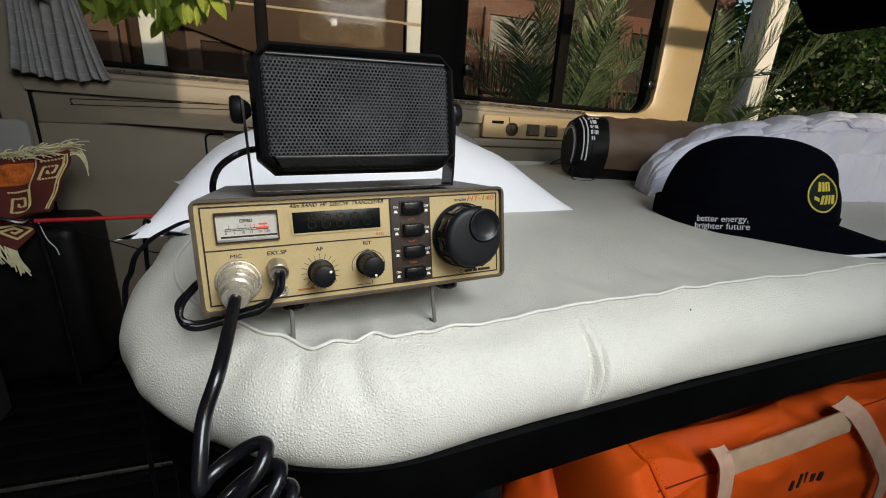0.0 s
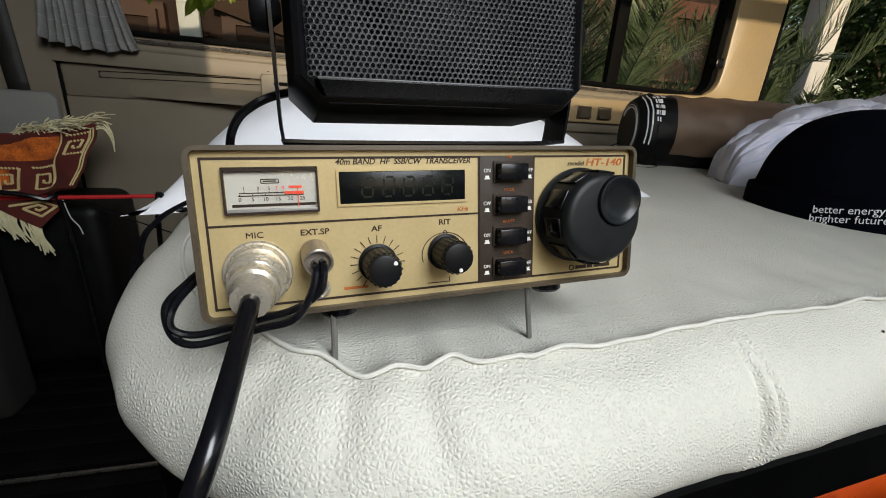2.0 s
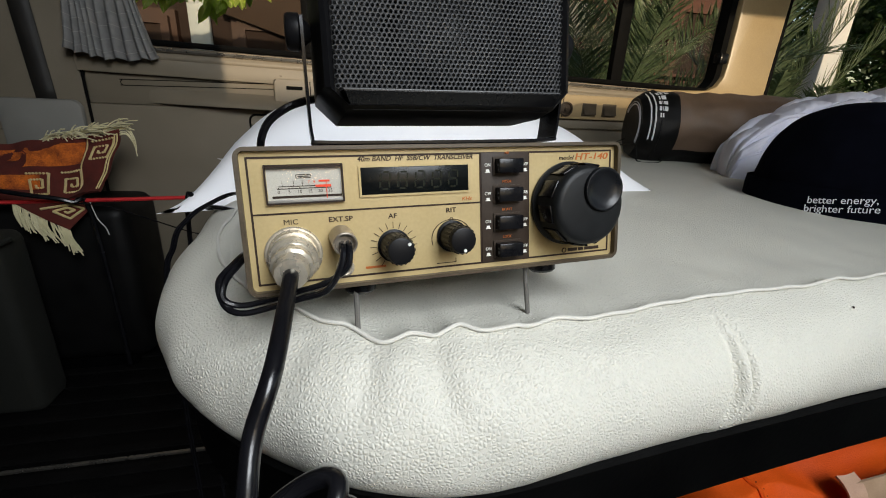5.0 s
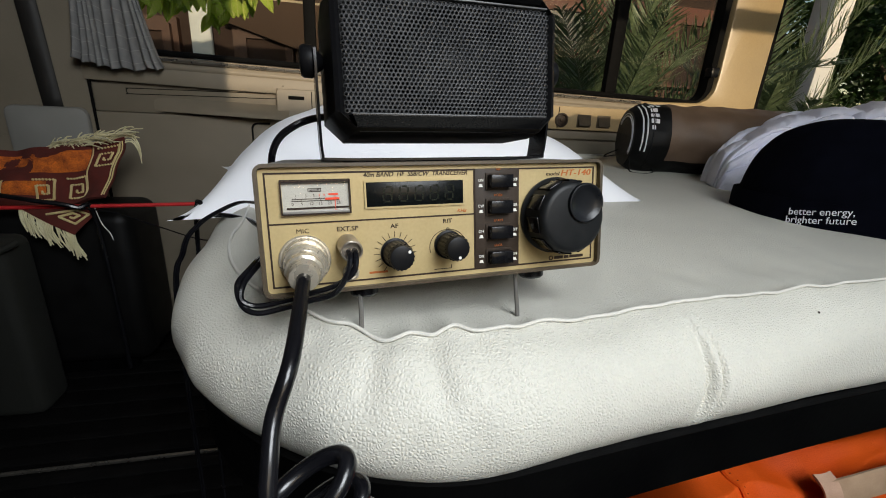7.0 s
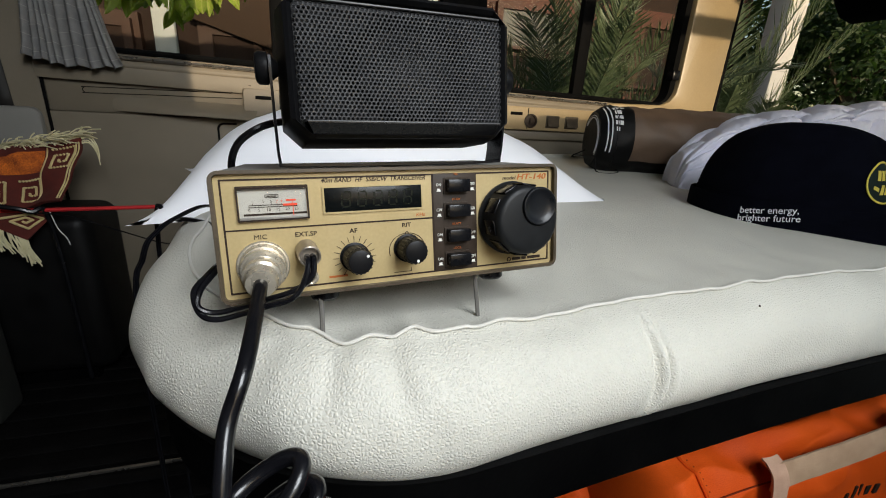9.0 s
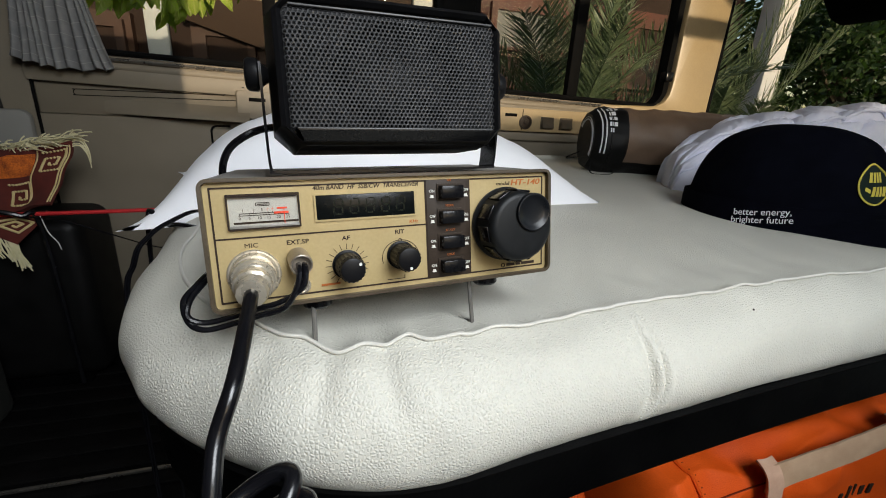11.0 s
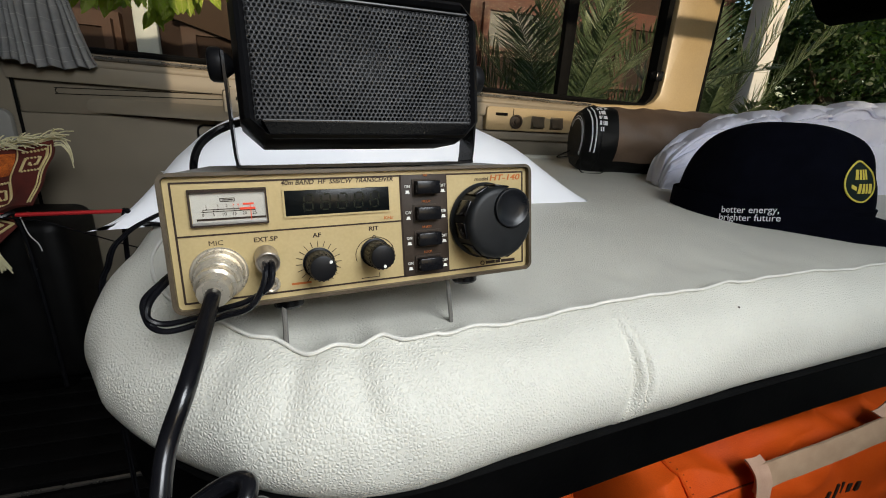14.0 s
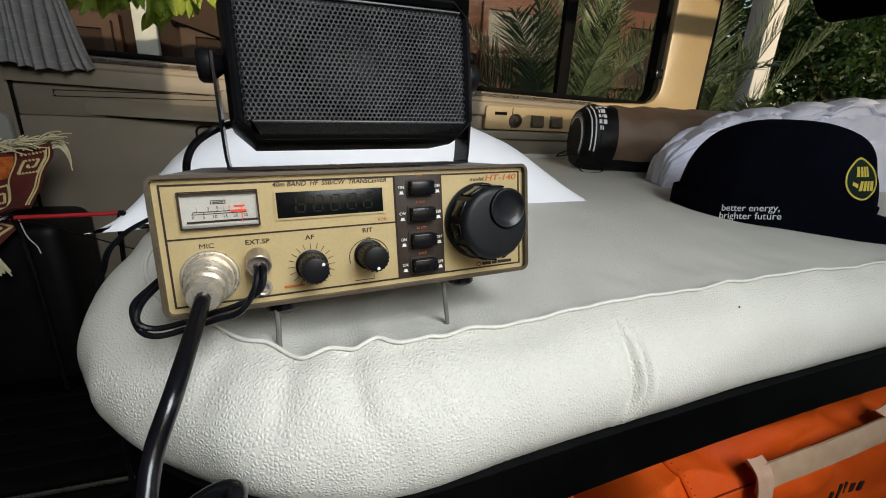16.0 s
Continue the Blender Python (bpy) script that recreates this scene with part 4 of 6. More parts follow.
micc = thing("microphone_cable", RM @ pose(0.0153, -0.005, 0.0125), "black coiled microphone cable with a nickel plug", "cable")
FR[micc] = Matrix()
pm = RM @ on_front(0.0153, 0.0125, -0.0052) @ pose(0, 0, 0, 14, -4)
plug = part("plug", lathe([(0.0088, 0), (0.0090, 0.002), (0.0086, 0.0035), (0.0078, 0.0042), (0.0078, 0.0075), (0.0083, 0.0080), (0.0083, 0.0100), (0.0072, 0.0108), (0.0066, 0.0150), (0.0062, 0.0165), (0.0048, 0.0168)], pm, 12), NICKEL, micc, "worn nickel plug with flats")
part("collar", lathe([(0.0093, 0.0006), (0.0097, 0.0012), (0.0097, 0.0028), (0.0093, 0.0033)], pm, 40), NICKEL, plug)
cord = [pm @ Vector((0, 0, 0.010)), pm @ Vector((0, 0, 0.0175)), pm @ Vector((-0.0005, -0.002, 0.026)), Vector((0.0145, -0.060, 1.0310)), Vector((0.0095, -0.070, 1.0170)), Vector((0.0085, -0.079, 1.0060))]
for k in range(230):
    a = math.pi + 0.2 + k * 0.42
    n = k * 0.42 / (2 * math.pi)
    c = Vector((0.0190 + 0.0030 * min(n, 4) + 0.004 * math.sin(n * 0.4), -0.083, 1.0035 - 0.0120 * n))
    cord.append(c + Vector((0.0108, 0.003, 0.0078)) * math.cos(a) + Vector((0.001, -0.0075, 0.001)) * math.sin(a))
cord = [p for p in cord if p.z > 0.515]
part("cord", tube(smooth_path(cord, 5), 0.00295, 12), RUBBER, micc, "thick glossy black coiled cord")

spc = thing("speaker_cable", RM @ pose(0.0347, -0.004, 0.0192), "thin black twin speaker cable with a metal jack plug", "cable")
FR[spc] = Matrix()
jm = RM @ on_front(0.0347, 0.0192, -0.0016) @ pose(0, 0, 0, 8, 3)
part("jack_plug", lathe([(0.0047, 0), (0.0050, 0.0008), (0.0050, 0.0118), (0.0049, 0.0128), (0.0044, 0.0132), (0.0040, 0.0130), (0.0036, 0.0110), (0.0010, 0.0108)], jm, 28), material("plug_steel", (0.34, 0.29, 0.24), (0.46, 0.40, 0.33), 0.35, 0.8, scale=200, fine=1500, bump=0.1, deep=0.0003), spc, "brushed metal jack plug")
for o in (-0.0012, 0.0013):
    path = [jm @ Vector((o, 0, 0.009)), jm @ Vector((o, -0.0015, 0.0150)), from_radio(0.0335 + o, -0.0185, 0.0085), from_radio(0.0265, -0.0170 + o, 0.0015 + o), from_radio(0.0160, -0.012 + o, -0.0020 + o), from_radio(0.0060, -0.008 + o, -0.0050 + o), from_radio(-0.0060, -0.006 + o, -0.0068 + o), from_radio(-0.0125, -0.004, -0.0035 + o), from_radio(-0.0130 + o, 0.0, 0.0040), from_radio(-0.0090 + o, 0.010, 0.0085), from_radio(-0.0060 + o, 0.030, 0.010), from_radio(-0.0060 + o, 0.08, 0.004), from_radio(-0.006 + o, 0.13, 0.004), Vector((-0.020 + o, 0.15, 1.03)), Vector((-0.055 + o, 0.215, 1.022)), Vector((-0.078 + o, 0.222, 1.012)), Vector((-0.098 + o, 0.222, 0.998)), Vector((-0.112 + o, 0.22, 0.975)), Vector((-0.125 + o, 0.22, 0.90)), Vector((-0.13 + o, 0.22, 0.52))]
    part("conductor", tube(smooth_path(path, 8), 0.0013, 8), RUBBER, spc, "thin glossy black flex")
loop = [from_radio(0.060, 0.046, 0.100), Vector((0.040, 0.075, 1.108)), Vector((0.014, 0.10, 1.1015)), Vector((0.002, 0.10, 1.096)), Vector((-0.007, 0.10, 1.088)), Vector((-0.0115, 0.10, 1.076)), Vector((-0.012, 0.105, 1.06)), Vector((-0.014, 0.12, 1.03)), Vector((-0.02, 0.14, 1.012)), Vector((-0.05, 0.2, 1.009)), Vector((-0.09, 0.24, 1.002)), Vector((-0.112, 0.26, 0.97)), Vector((-0.13, 0.28, 0.52))]
sp2 = thing("speaker_lead", pose(0.04, 0.075, 1.1), "thin black lead behind the loudspeaker", "cable")
part("conductor", tube(smooth_path(loop, 8), 0.0022, 8), RUBBER, sp2)

# ---- bedding ----
pillow = thing("pillow", pose(0.17, 0.40, 1.0), "plump white cotton pillow lying on the bed", "pillow")
PM = pose(0.134, 0.432, 0.998, 0, 0, 9)


def pillow_at(u, v, s):
    a, c = 2 * u - 1, 2 * v - 1
    pinch = 0.10
    x = 0.285 * a * (1 + 0.035 * abs(a * c) ** 3) * (1 - 0.10 * (c + 1) / 2) * (1 - pinch * (1 - c * c)) + 0.003 * math.sin(5 * c) * abs(a) + (0.005 * a ** 4 * c * c if a < 0 and c < 0 else 0)
    y = 0.165 * c * (1 - pinch * (1 - a * a))
    h = (max(0.0, 1 - abs(a) ** 2.3) * max(0.0, 1 - abs(c) ** 2.4)) ** 0.72
    w = fuzz((x, y, s), 11, 0.010) + fuzz((x * 1.4, y, s + 5), 28, 0.004)
    z = 0.048 + s * 0.072 * h + w * h * (1 if s > 0 else 0)
    droop = 0.048 * (1 - h) ** 2
    return PM @ Vector((x, y, max(z - droop, 0.006 if s > 0 else 0.004)))


b = grid(70, 50, lambda u, v: pillow_at(u, v, 1))
grid(70, 50, lambda u, v: pillow_at(u, v, -0.75), b)
bmesh.ops.remove_doubles(b, verts=b.verts[:], dist=0.0025)
bmesh.ops.recalc_face_normals(b, faces=b.faces[:])
part("pillowcase", b, COTTON, pillow)
part("hem", tube(smooth_path([PM @ Vector((0.285 * x, 0.165 * y * 0.98, 0.0075)) for x, y in ((-0.9, -0.93), (-0.5, -0.92), (0, -0.91), (0.5, -0.92), (0.95, -0.95))], 6), 0.0012, 6), COTTON, pillow)
shawl = thing("folded_cloth", pose(0.34, 0.62, 1.0), "rumpled grey cloth lying behind the pillow", "cloth")
b = grid(40, 30, lambda u, v: Vector((0.25 + 0.16 * u, 0.56 + 0.14 * v, 1.0 + 0.105 * (math.sin(math.pi * u) * math.sin(math.pi * v)) ** 0.4 + fuzz((u, v, 1), 5, 0.014) * math.sin(math.pi * u))))
part("cloth", thick(b, 0.004), material("grey_wool", (0.20, 0.19, 0.21), (0.28, 0.27, 0.29), 0.95, scale=30, fine=900, bump=0.4, deep=0.002), shawl)

# cap
cap = thing("baseball_cap", pose(0.603, 0.222, 1.0), "navy blue cotton baseball cap with embroidered badge, lying on the bed", "cap")
CM = pose(0.656, 0.229, 0.998, 0, 0, -86)


def crown_at(u, v, grow=0.0):
    a = 2 * math.pi * u
    t = v * math.pi / 2
    flat = math.cos(t) ** 0.72
    rx, ry = 0.114 + grow, 0.099 + grow
    seam = -0.0012 * abs(math.cos(3 * a)) ** 30
    dent = fuzz((math.cos(a), math.sin(a), v * 1.5), 2.6, 0.006) * math.sin(math.pi * v)
    x, y = (rx * flat + seam + dent) * math.cos(a), (ry * flat + seam + dent) * math.sin(a)
    z = (0.128 + grow) * math.sin(t) ** 0.86
    return CM @ Vector((x + 0.010 * math.sin(t), y, z))


b = grid(96, 26, crown_at, closed_u=True)
bmesh.ops.remove_doubles(b, verts=b.verts[:], dist=0.0004)
part("crown", b, NAVY, cap)


def band_at(u, v):
    a = 2 * math.pi * u
    out = 0.0022 + 0.0020 * (1 - v) + fuzz((math.cos(a), math.sin(a), v), 2.5, 0.0015)
    return CM @ Vector(((0.114 + out) * math.cos(a), (0.099 + out) * math.sin(a), 0.001 + (0.030 + 0.004 * math.sin(a + 2)) * v))


part("sweatband", thick(grid(96, 4, band_at, closed_u=True), 0.0015), NAVY, cap, "navy band round the foot of the crown")


def brim_at(u, v, lift=0.0):
    a = radians(-54 + 108 * u)
    r0x, r0y = 0.110, 0.099
    reach = 0.084 * math.cos((u - 0.5) * math.pi * 0.92) ** 0.6 * v
    x, y = r0x * math.cos(a) + reach, r0y * math.sin(a) * (1 + 0.05 * v)
    z = 0.014 + 0.016 * math.cos((u - 0.5) * math.pi) - 0.010 * v - 0.02 * v * abs(2 * u - 1) ** 2
    return CM @ Vector((x, y, max(z + lift, 0.004)))


brim = part("brim", thick(grid(50, 10, brim_at), 0.003), NAVY, cap, "curved navy brim")
part("brim_edge", tube([Vector(brim_at(u, 1.012)) + Vector((0, 0, 0.0008)) for u in np.linspace(0.01, 0.99, 60)], 0.0019, 6), THREAD_WHITE, brim, "white sandwich edge of the brim")


def on_crown(bb, a0, z0, size=1.0):
    """Wraps flat work, drawn in xy, onto the crown round the angle a0 (degrees) at the height z0."""
    for v in bb.verts:
        lift = v.co.z
        a = radians(a0) + v.co.x * size / 0.112
        zz = (z0 + v.co.y * size)
        k = min(1.0, max(0.0, zz / 0.128))
        t = math.asin(min(1.0, k ** (1 / 0.86)))
        v.co = Vector(crown_at((a / (2 * math.pi)) % 1.0, t / (math.pi / 2), 0.0006 + lift + (0.0056 if zz < 0.034 else 0.0)))
    return bb


for line, y in (("better energy,", 0.024), ("brighter future", 0.0145)):
    bb = words(line, 0.0112, Matrix(), depth=0.0003)
    wide = max(v.co.x for v in bb.verts)
    bb.transform(Matrix.Diagonal(((0.056 if y > 0.02 else 0.060) / wide, 1, 1, 1)))
    bb.transform(pose(-0.028, 0, 0, 0, 0, 11))
    part("lettering", on_crown(bb, -67, y - 0.0102), THREAD_WHITE, cap, "white embroidered slogan", smooth=False)


def ellipse(rx, ry, n=44):
    return [(rx * math.cos(2 * math.pi * k / n), ry * math.sin(2 * math.pi * k / n)) for k in range(n)]


def badge(shape):
    return on_crown(shape, -9, 0.067)


b = bmesh.new()
loops = [[b.verts.new((x * k, y * k, 0.0002)) for x, y in ellipse(0.031, 0.0225)] for k in (0.1, 0.35, 0.6, 0.8, 1)]
for p, q in zip(loops, loops[1:]):
    for i in range(44):
        b.faces.new((p[i], p[(i + 1) % 44], q[(i + 1) % 44], q[i]))
b.faces.new(loops[0])
patch = part("badge", badge(b), THREAD_GREEN, cap, "dark oval embroidered badge with gold rim")
part("badge_rim", badge(ring(ellipse(0.031, 0.0225), ellipse(0.0292, 0.0207), "z", 0.0003, 0.0011)), THREAD_GOLD, patch, "gold rim of the badge")
for row, (y, xs) in enumerate(((0.0025, (-0.017, -0.0085, 0.0, 0.0085)), (-0.0125, (-0.010, -0.0015, 0.007, 0.0155)))):
    for x in xs:
        bb = bmesh.new()
        grid(3, 4, lambda u, v: (x + 0.0062 * u + 0.002 * v, y + 0.0105 * v, 0.0008), bb)
        part("badge_bar", badge(bb), THREAD_GOLD, patch, "plain gold bar")
bb = bmesh.new()
grid(6, 2, lambda u, v: (-0.021 + 0.009 * u, -0.0065 + 0.004 * v - 0.003 * u, 0.0008), bb)
part("badge_bar", badge(bb), THREAD_GOLD, patch)
part("brim_band", tube([Vector(brim_at(u, 0.72, 0.0022)) for u in np.linspace(0.62, 0.8, 12)], 0.0014, 6), THREAD_GOLD, brim, "thin gold stitched line")

# rolled sleeping bag
roll = thing("sleeping_bag", pose(0.8, 0.66, 0.99), "brown and black sleeping bag packed in a round stuff sack", "sleeping bag")
SM = pose(0.676, 0.705, 1.066, 0, 0, -17) @ pose(0, 0, 0, 0, 90, 0)


def sack_at(u, v, grow=0.0):
    a = 2 * math.pi * u
    r = 0.0765 + grow + fuzz((math.cos(a) * 1.2, math.sin(a) * 1.2, v * 5), 2.2, 0.005) - 0.0015 * abs(math.sin(v * 19)) * (v < 0.9)
    if v < 0.08:
        r *= 0.80 + 0.20 * math.sin(v / 0.08 * math.pi / 2)
    if v > 0.85:
        r *= 1 - 0.35 * ((v - 0.85) / 0.15) ** 2
    p = SM @ Vector((r * math.cos(a), r * math.sin(a), 0.40 * v - 0.006))
    p.z = max(p.z, 0.992)
    return p


b = grid(64, 50, sack_at, closed_u=True)
b.verts.ensure_lookup_table()
for row in (0, 50):
    b.faces.new([b.verts[i * 51 + row] for i in range(64)])
for fc in b.faces:
    fc.material_index = 1 if sum((SM.inverted() @ v.co).z for v in fc.verts) / len(fc.verts) < 0.070 or sum(v.co.z for v in fc.verts) / len(fc.verts) < 1.025 else 0
bmesh.ops.recalc_face_normals(b, faces=b.faces[:])
part("sack", b, [NYLON_BROWN, NYLON_BLACK], roll, "brown nylon sack with a black end")
for k, v in enumerate((0.035, 0.055)):
    part("print_band", tube([Vector(sack_at(u, v, 0.0008)) for u in np.linspace(0.52, 0.80, 30)], 0.0016, 5), THREAD_WHITE, roll, "white printed line")
for u0, u1, v0, v1 in ((0.545, 0.575, 0.07, 0.10), (0.585, 0.610, 0.075, 0.11), (0.62, 0.64, 0.07, 0.09), (0.62, 0.64, 0.095, 0.115), (0.65, 0.67, 0.07, 0.09), (0.65, 0.67, 0.095, 0.115), (0.68, 0.70, 0.075, 0.095), (0.52, 0.535, 0.09, 0.13), (0.555, 0.575, 0.11, 0.13)):
    part("print_mark", grid(3, 3, lambda u, v: sack_at(u0 + (u1 - u0) * u, v0 + (v1 - v0) * v, 0.0009)), THREAD_WHITE, roll, "small white printed symbol")
for r0, r1 in ((0.046, 0.049), (0.052, 0.0535)):
    part("print_arc", tube([SM @ Vector(((r0 + r1) / 2 * math.cos(a), (r0 + r1) / 2 * math.sin(a), -0.0068)) for a in np.linspace(2.2, 5.4, 40)], (r1 - r0) / 2, 5), THREAD_WHITE, roll, "white printed line")
part("label", grid(3, 3, lambda u, v: sack_at(0.40 + 0.035 * u, 0.19 + 0.014 * v, 0.0012)), NYLON_BLACK, roll, "small black sewn label")
part("drawcord", tube(smooth_path([SM @ Vector((0.03, 0.03, -0.006)), SM @ Vector((0.05, 0.055, -0.03)), Vector((0.652, 0.66, 1.03)), Vector((0.650, 0.64, 0.999)), Vector((0.675, 0.62, 0.996)), Vector((0.71, 0.64, 0.999)), Vector((0.70, 0.665, 1.01))], 8), 0.0016, 6), NYLON_BLACK, roll, "thin black drawcord")
part("end_seam", tube([Vector(sack_at(u, 0.085, 0.0005)) for u in np.linspace(0, 1, 64)], 0.0012, 5), NYLON_BLACK, roll)

# folded quilt
quilt = thing("folded_quilt", pose(1.05, 0.5, 1.0), "pale lilac-white quilted duvet folded on the bed", "quilt")


def quilt_at(u, v):
    """u goes along the bed from the folded end, v from the near foot over the top to the far foot."""
    run = 0.72 * u ** 1.15
    env = 0.052 * min(1.0, u / 0.025) ** 0.5 + 0.068 * (1 - math.exp(-run / 0.075)) + 0.098 * (1 - math.exp(-run / 0.5))
    a = math.pi * v
    side, up = -math.copysign(abs(math.cos(a)) ** 0.55, math.cos(a)), math.sin(a) ** 0.62
    deep = 0.105 * (0.55 + 0.45 * min(1.0, run / 0.12))
    y = 0.475 - 0.03 * u + side * deep
    x = 0.682 + run + 0.62 * (y - 0.44)
    z = 0.996 + env * up
    arc = v * 0.42
    cell = (abs(math.sin(math.pi * (run / 0.115 + 0.10 * math.sin(arc * 31) + 0.5 * (int(arc / 0.060) % 2)))) * abs(math.sin(math.pi * (arc / 0.060 + 0.10 * math.sin(run * 13))))) ** 0.42
    crinkle = fuzz((run * 1.5, arc, 7), 62, 0.0042) * (1 - 0.55 * cell) + fuzz((run, arc, 2), 130, 0.0012)
    puff = 0.017 * cell - 0.014 + fuzz((run, arc, 0), 9, 0.010) + crinkle
    out = Vector((-0.55 * max(0.0, 1 - u / 0.05), -math.cos(a), math.sin(a)))
    return Vector((x, y, z)) + out * puff


b = grid(240, 150, quilt_at)
b.verts.ensure_lookup_table()
b.faces.new([b.verts[j] for j in range(151)])
part("cover", b, QUILT, quilt, "puffy stitched channels with creases")
part("bound_edge", tube([quilt_at(0.004 + 0.9 * k / 80, 0.30 + 0.04 * math.sin(k * 0.15)) + Vector((0, -0.003, 0.003)) for k in range(81)], 0.0032, 6), QUILT, quilt, "bound edge of the folded duvet")

# ---- under the bed ----
bag = thing("duffel_bag", pose(0.6, 0.2, 0.5), "orange canvas duffel bag with tan webbing straps under the bed", "bag")


def bag_at(u, v):
    """u along the bag, v over its section: up the front, over the flap's edge, the ridge and the slack top, down the back."""
    x = 0.314 + 0.70 * u
    edge, ridge = 0.797 + 0.105 * (min(x, 0.80) - 0.457), 0.813 + 0.045 * (min(x, 0.85) - 0.35)
    sag = 0.010 * math.sin(x * 21 + 0.5)
    line = ((0.045, 0.500), (0.014, 0.600), (0.012, 0.700), (0.015, edge - 0.030), (0.022, edge), (0.038, (edge + ridge) / 2 + 0.002), (0.056 + 0.4 * sag, ridge), (0.078 + 0.5 * sag, ridge - 0.022 + 0.4 * sag), (0.112, ridge - 0.026), (0.170, ridge - 0.016), (0.280, ridge - 0.03), (0.385, 0.770), (0.420, 0.640), (0.410, 0.500))
    k = v * (len(line) - 1)
    i = min(int(k), len(line) - 2)
    p, q, r, w = (Vector(line[max(i - 1, 0)]), Vector(line[i]), Vector(line[i + 1]), Vector(line[min(i + 2, len(line) - 1)]))
    t = k - i
    y, z = 0.5 * (2 * q + (r - p) * t + (2 * p - 5 * q + 4 * r - w) * t * t + (3 * q - p - 3 * r + w) * t ** 3)
    close = min(1.0, u / 0.055, (1 - u) / 0.055)
    close = math.sqrt(max(0.0, 1 - (1 - close) ** 2))
    n = fuzz((x, y * 1.5, z), 11, 0.010) + fuzz((x * 0.9, y * 1.6, z * 1.4 + x * 0.5), 27, 0.0045) + 0.006 * (1 - abs(noise.noise(Vector((x * 0.8, y * 1.2, z * 1.2)) * 13))) ** 4 - 0.003
    n += fuzz((x * 4.0, y, z * 0.5), 11, 0.006) * max(0.0, 1 - u / 0.12)
    mid = Vector((x, 0.21, 0.64))
    at = Vector((x, y - 0.75 * n, z + n))
    at = mid + (at - mid) * (0.16 + 0.84 * close)
    at.z = max(at.z, 0.502)
    return at


part("body", grid(190, 150, bag_at), ORANGE, bag, "creased orange canvas body")


def band(points, wide, across, name, m, label):
    """A flat strap along points, its width lying along the direction given."""
    pts = smooth_path(points, 8)
    b, prev, half = bmesh.new(), None, Vector(across).normalized() * wide / 2
    for k, p in enumerate(pts):
        row = [b.verts.new(p + half * q + Vector((0, -0.0012 * (1 - q * q), 0)) + Vector((0, 1, 0)) * fuzz((k * 0.11, q, wide), 2, 0.0015)) for q in (-1, -0.5, 0, 0.5, 1)]
        if prev:
            for i in range(4):
                b.faces.new((prev[i], row[i], row[i + 1], prev[i + 1]))
        prev = row
    return part(name, thick(b, 0.0022), m, bag, label)


LOOP_WEB = material("pink_tan_webbing", (0.46, 0.27, 0.18), (0.60, 0.38, 0.26), 0.75, scale=60, fine=1400, bump=0.3, deep=0.001)
band([(0.440, 0.009, 0.806), (0.500, 0.008, 0.813), (0.560, 0.008, 0.820), (0.628, 0.008, 0.829)], 0.027, (0.06, 0.22, 1), "strap", WEBBING, "flat tan webbing strap along the flap")
band([(0.444, 0.020, 0.822), (0.443, 0.006, 0.814), (0.446, 0.001, 0.785), (0.452, 0.000, 0.72), (0.456, 0.001, 0.60)], 0.019, (1, 0, 0.05), "loop", LOOP_WEB, "pinkish tan webbing loop")
band([(0.618, 0.020, 0.848), (0.630, 0.006, 0.838), (0.662, 0.000, 0.805), (0.700, -0.002, 0.765), (0.728, -0.003, 0.72), (0.74, -0.001, 0.60)], 0.023, (1, 0, 0.55), "loop", LOOP_WEB, "pinkish tan webbing loop")
STITCH = plain("stitch_rust", (0.16, 0.02, 0.003), 0.8)
part("seam", tube([bag_at(0.078 + 0.02 * k / 40, 0.47 - 0.22 * k / 40) + Vector((-0.001, -0.002, 0.001)) for k in range(41)], 0.0024, 6), ORANGE, bag, "raised orange end seam")
part("stitching", tube([bag_at(0.085 + 0.125 * k / 40, 0.285) + Vector((0, -0.0012, 0.0004)) for k in range(41)], 0.0008, 5), STITCH, bag, "dark stitched line of the flap")
part("stitching", tube([bag_at(0.50 + 0.20 * k / 40, 0.335) + Vector((0, -0.0012, 0.0006)) for k in range(41)], 0.0007, 5), STITCH, bag, "dark stitched line of the flap")
for k in range(9):
    part("stitch", box(-0.0007, 0.0007, -0.0004, 0.0004, -0.0003, 0.0003, m=Matrix.Translation(bag_at(0.086 + 0.0018 * k, 0.45 - 0.02 * k) + Vector((0, -0.0006, 0.0004)))), STITCH, bag)
for k, (w, h) in enumerate(((0.004, 0.014), (0.004, 0.020), (0.003, 0.018), (0.007, 0.012), (0.006, 0.013))):
    cx = 0.575 + 0.012 * k
    at = bag_at((cx - 0.314) / 0.70, 0.20)
    part("print_bar", box(cx, cx + w, at.y - 0.0012, at.y + 0.003, 0.735 + 0.05 * (cx - 0.575), 0.735 + h + 0.05 * (cx - 0.575)), INK, bag, "plain dark printed bar")
flap = thing("orange_pouch", pose(0.26, 0.08, 0.5), "small orange canvas pouch beside the duffel bag", "pouch")
part("body", grid(40, 30, lambda u, v: Vector((0.322 + (0.052 + fuzz((u, v, 3), 4, 0.012)) * math.cos(2 * math.pi * u) * math.sin(math.pi * max(v, 0.01)) ** 0.6, 0.13 + 0.06 * math.sin(2 * math.pi * u) * math.sin(math.pi * max(v, 0.01)) ** 0.6, 0.5 + 0.245 * v + fuzz((u * 3, v * 2, 0), 3, 0.012)))), ORANGE, flap)
blue = thing("folded_jeans", pose(0.15, 0.03, 0.5), "pale blue cloth bundled under the bed", "clothes")
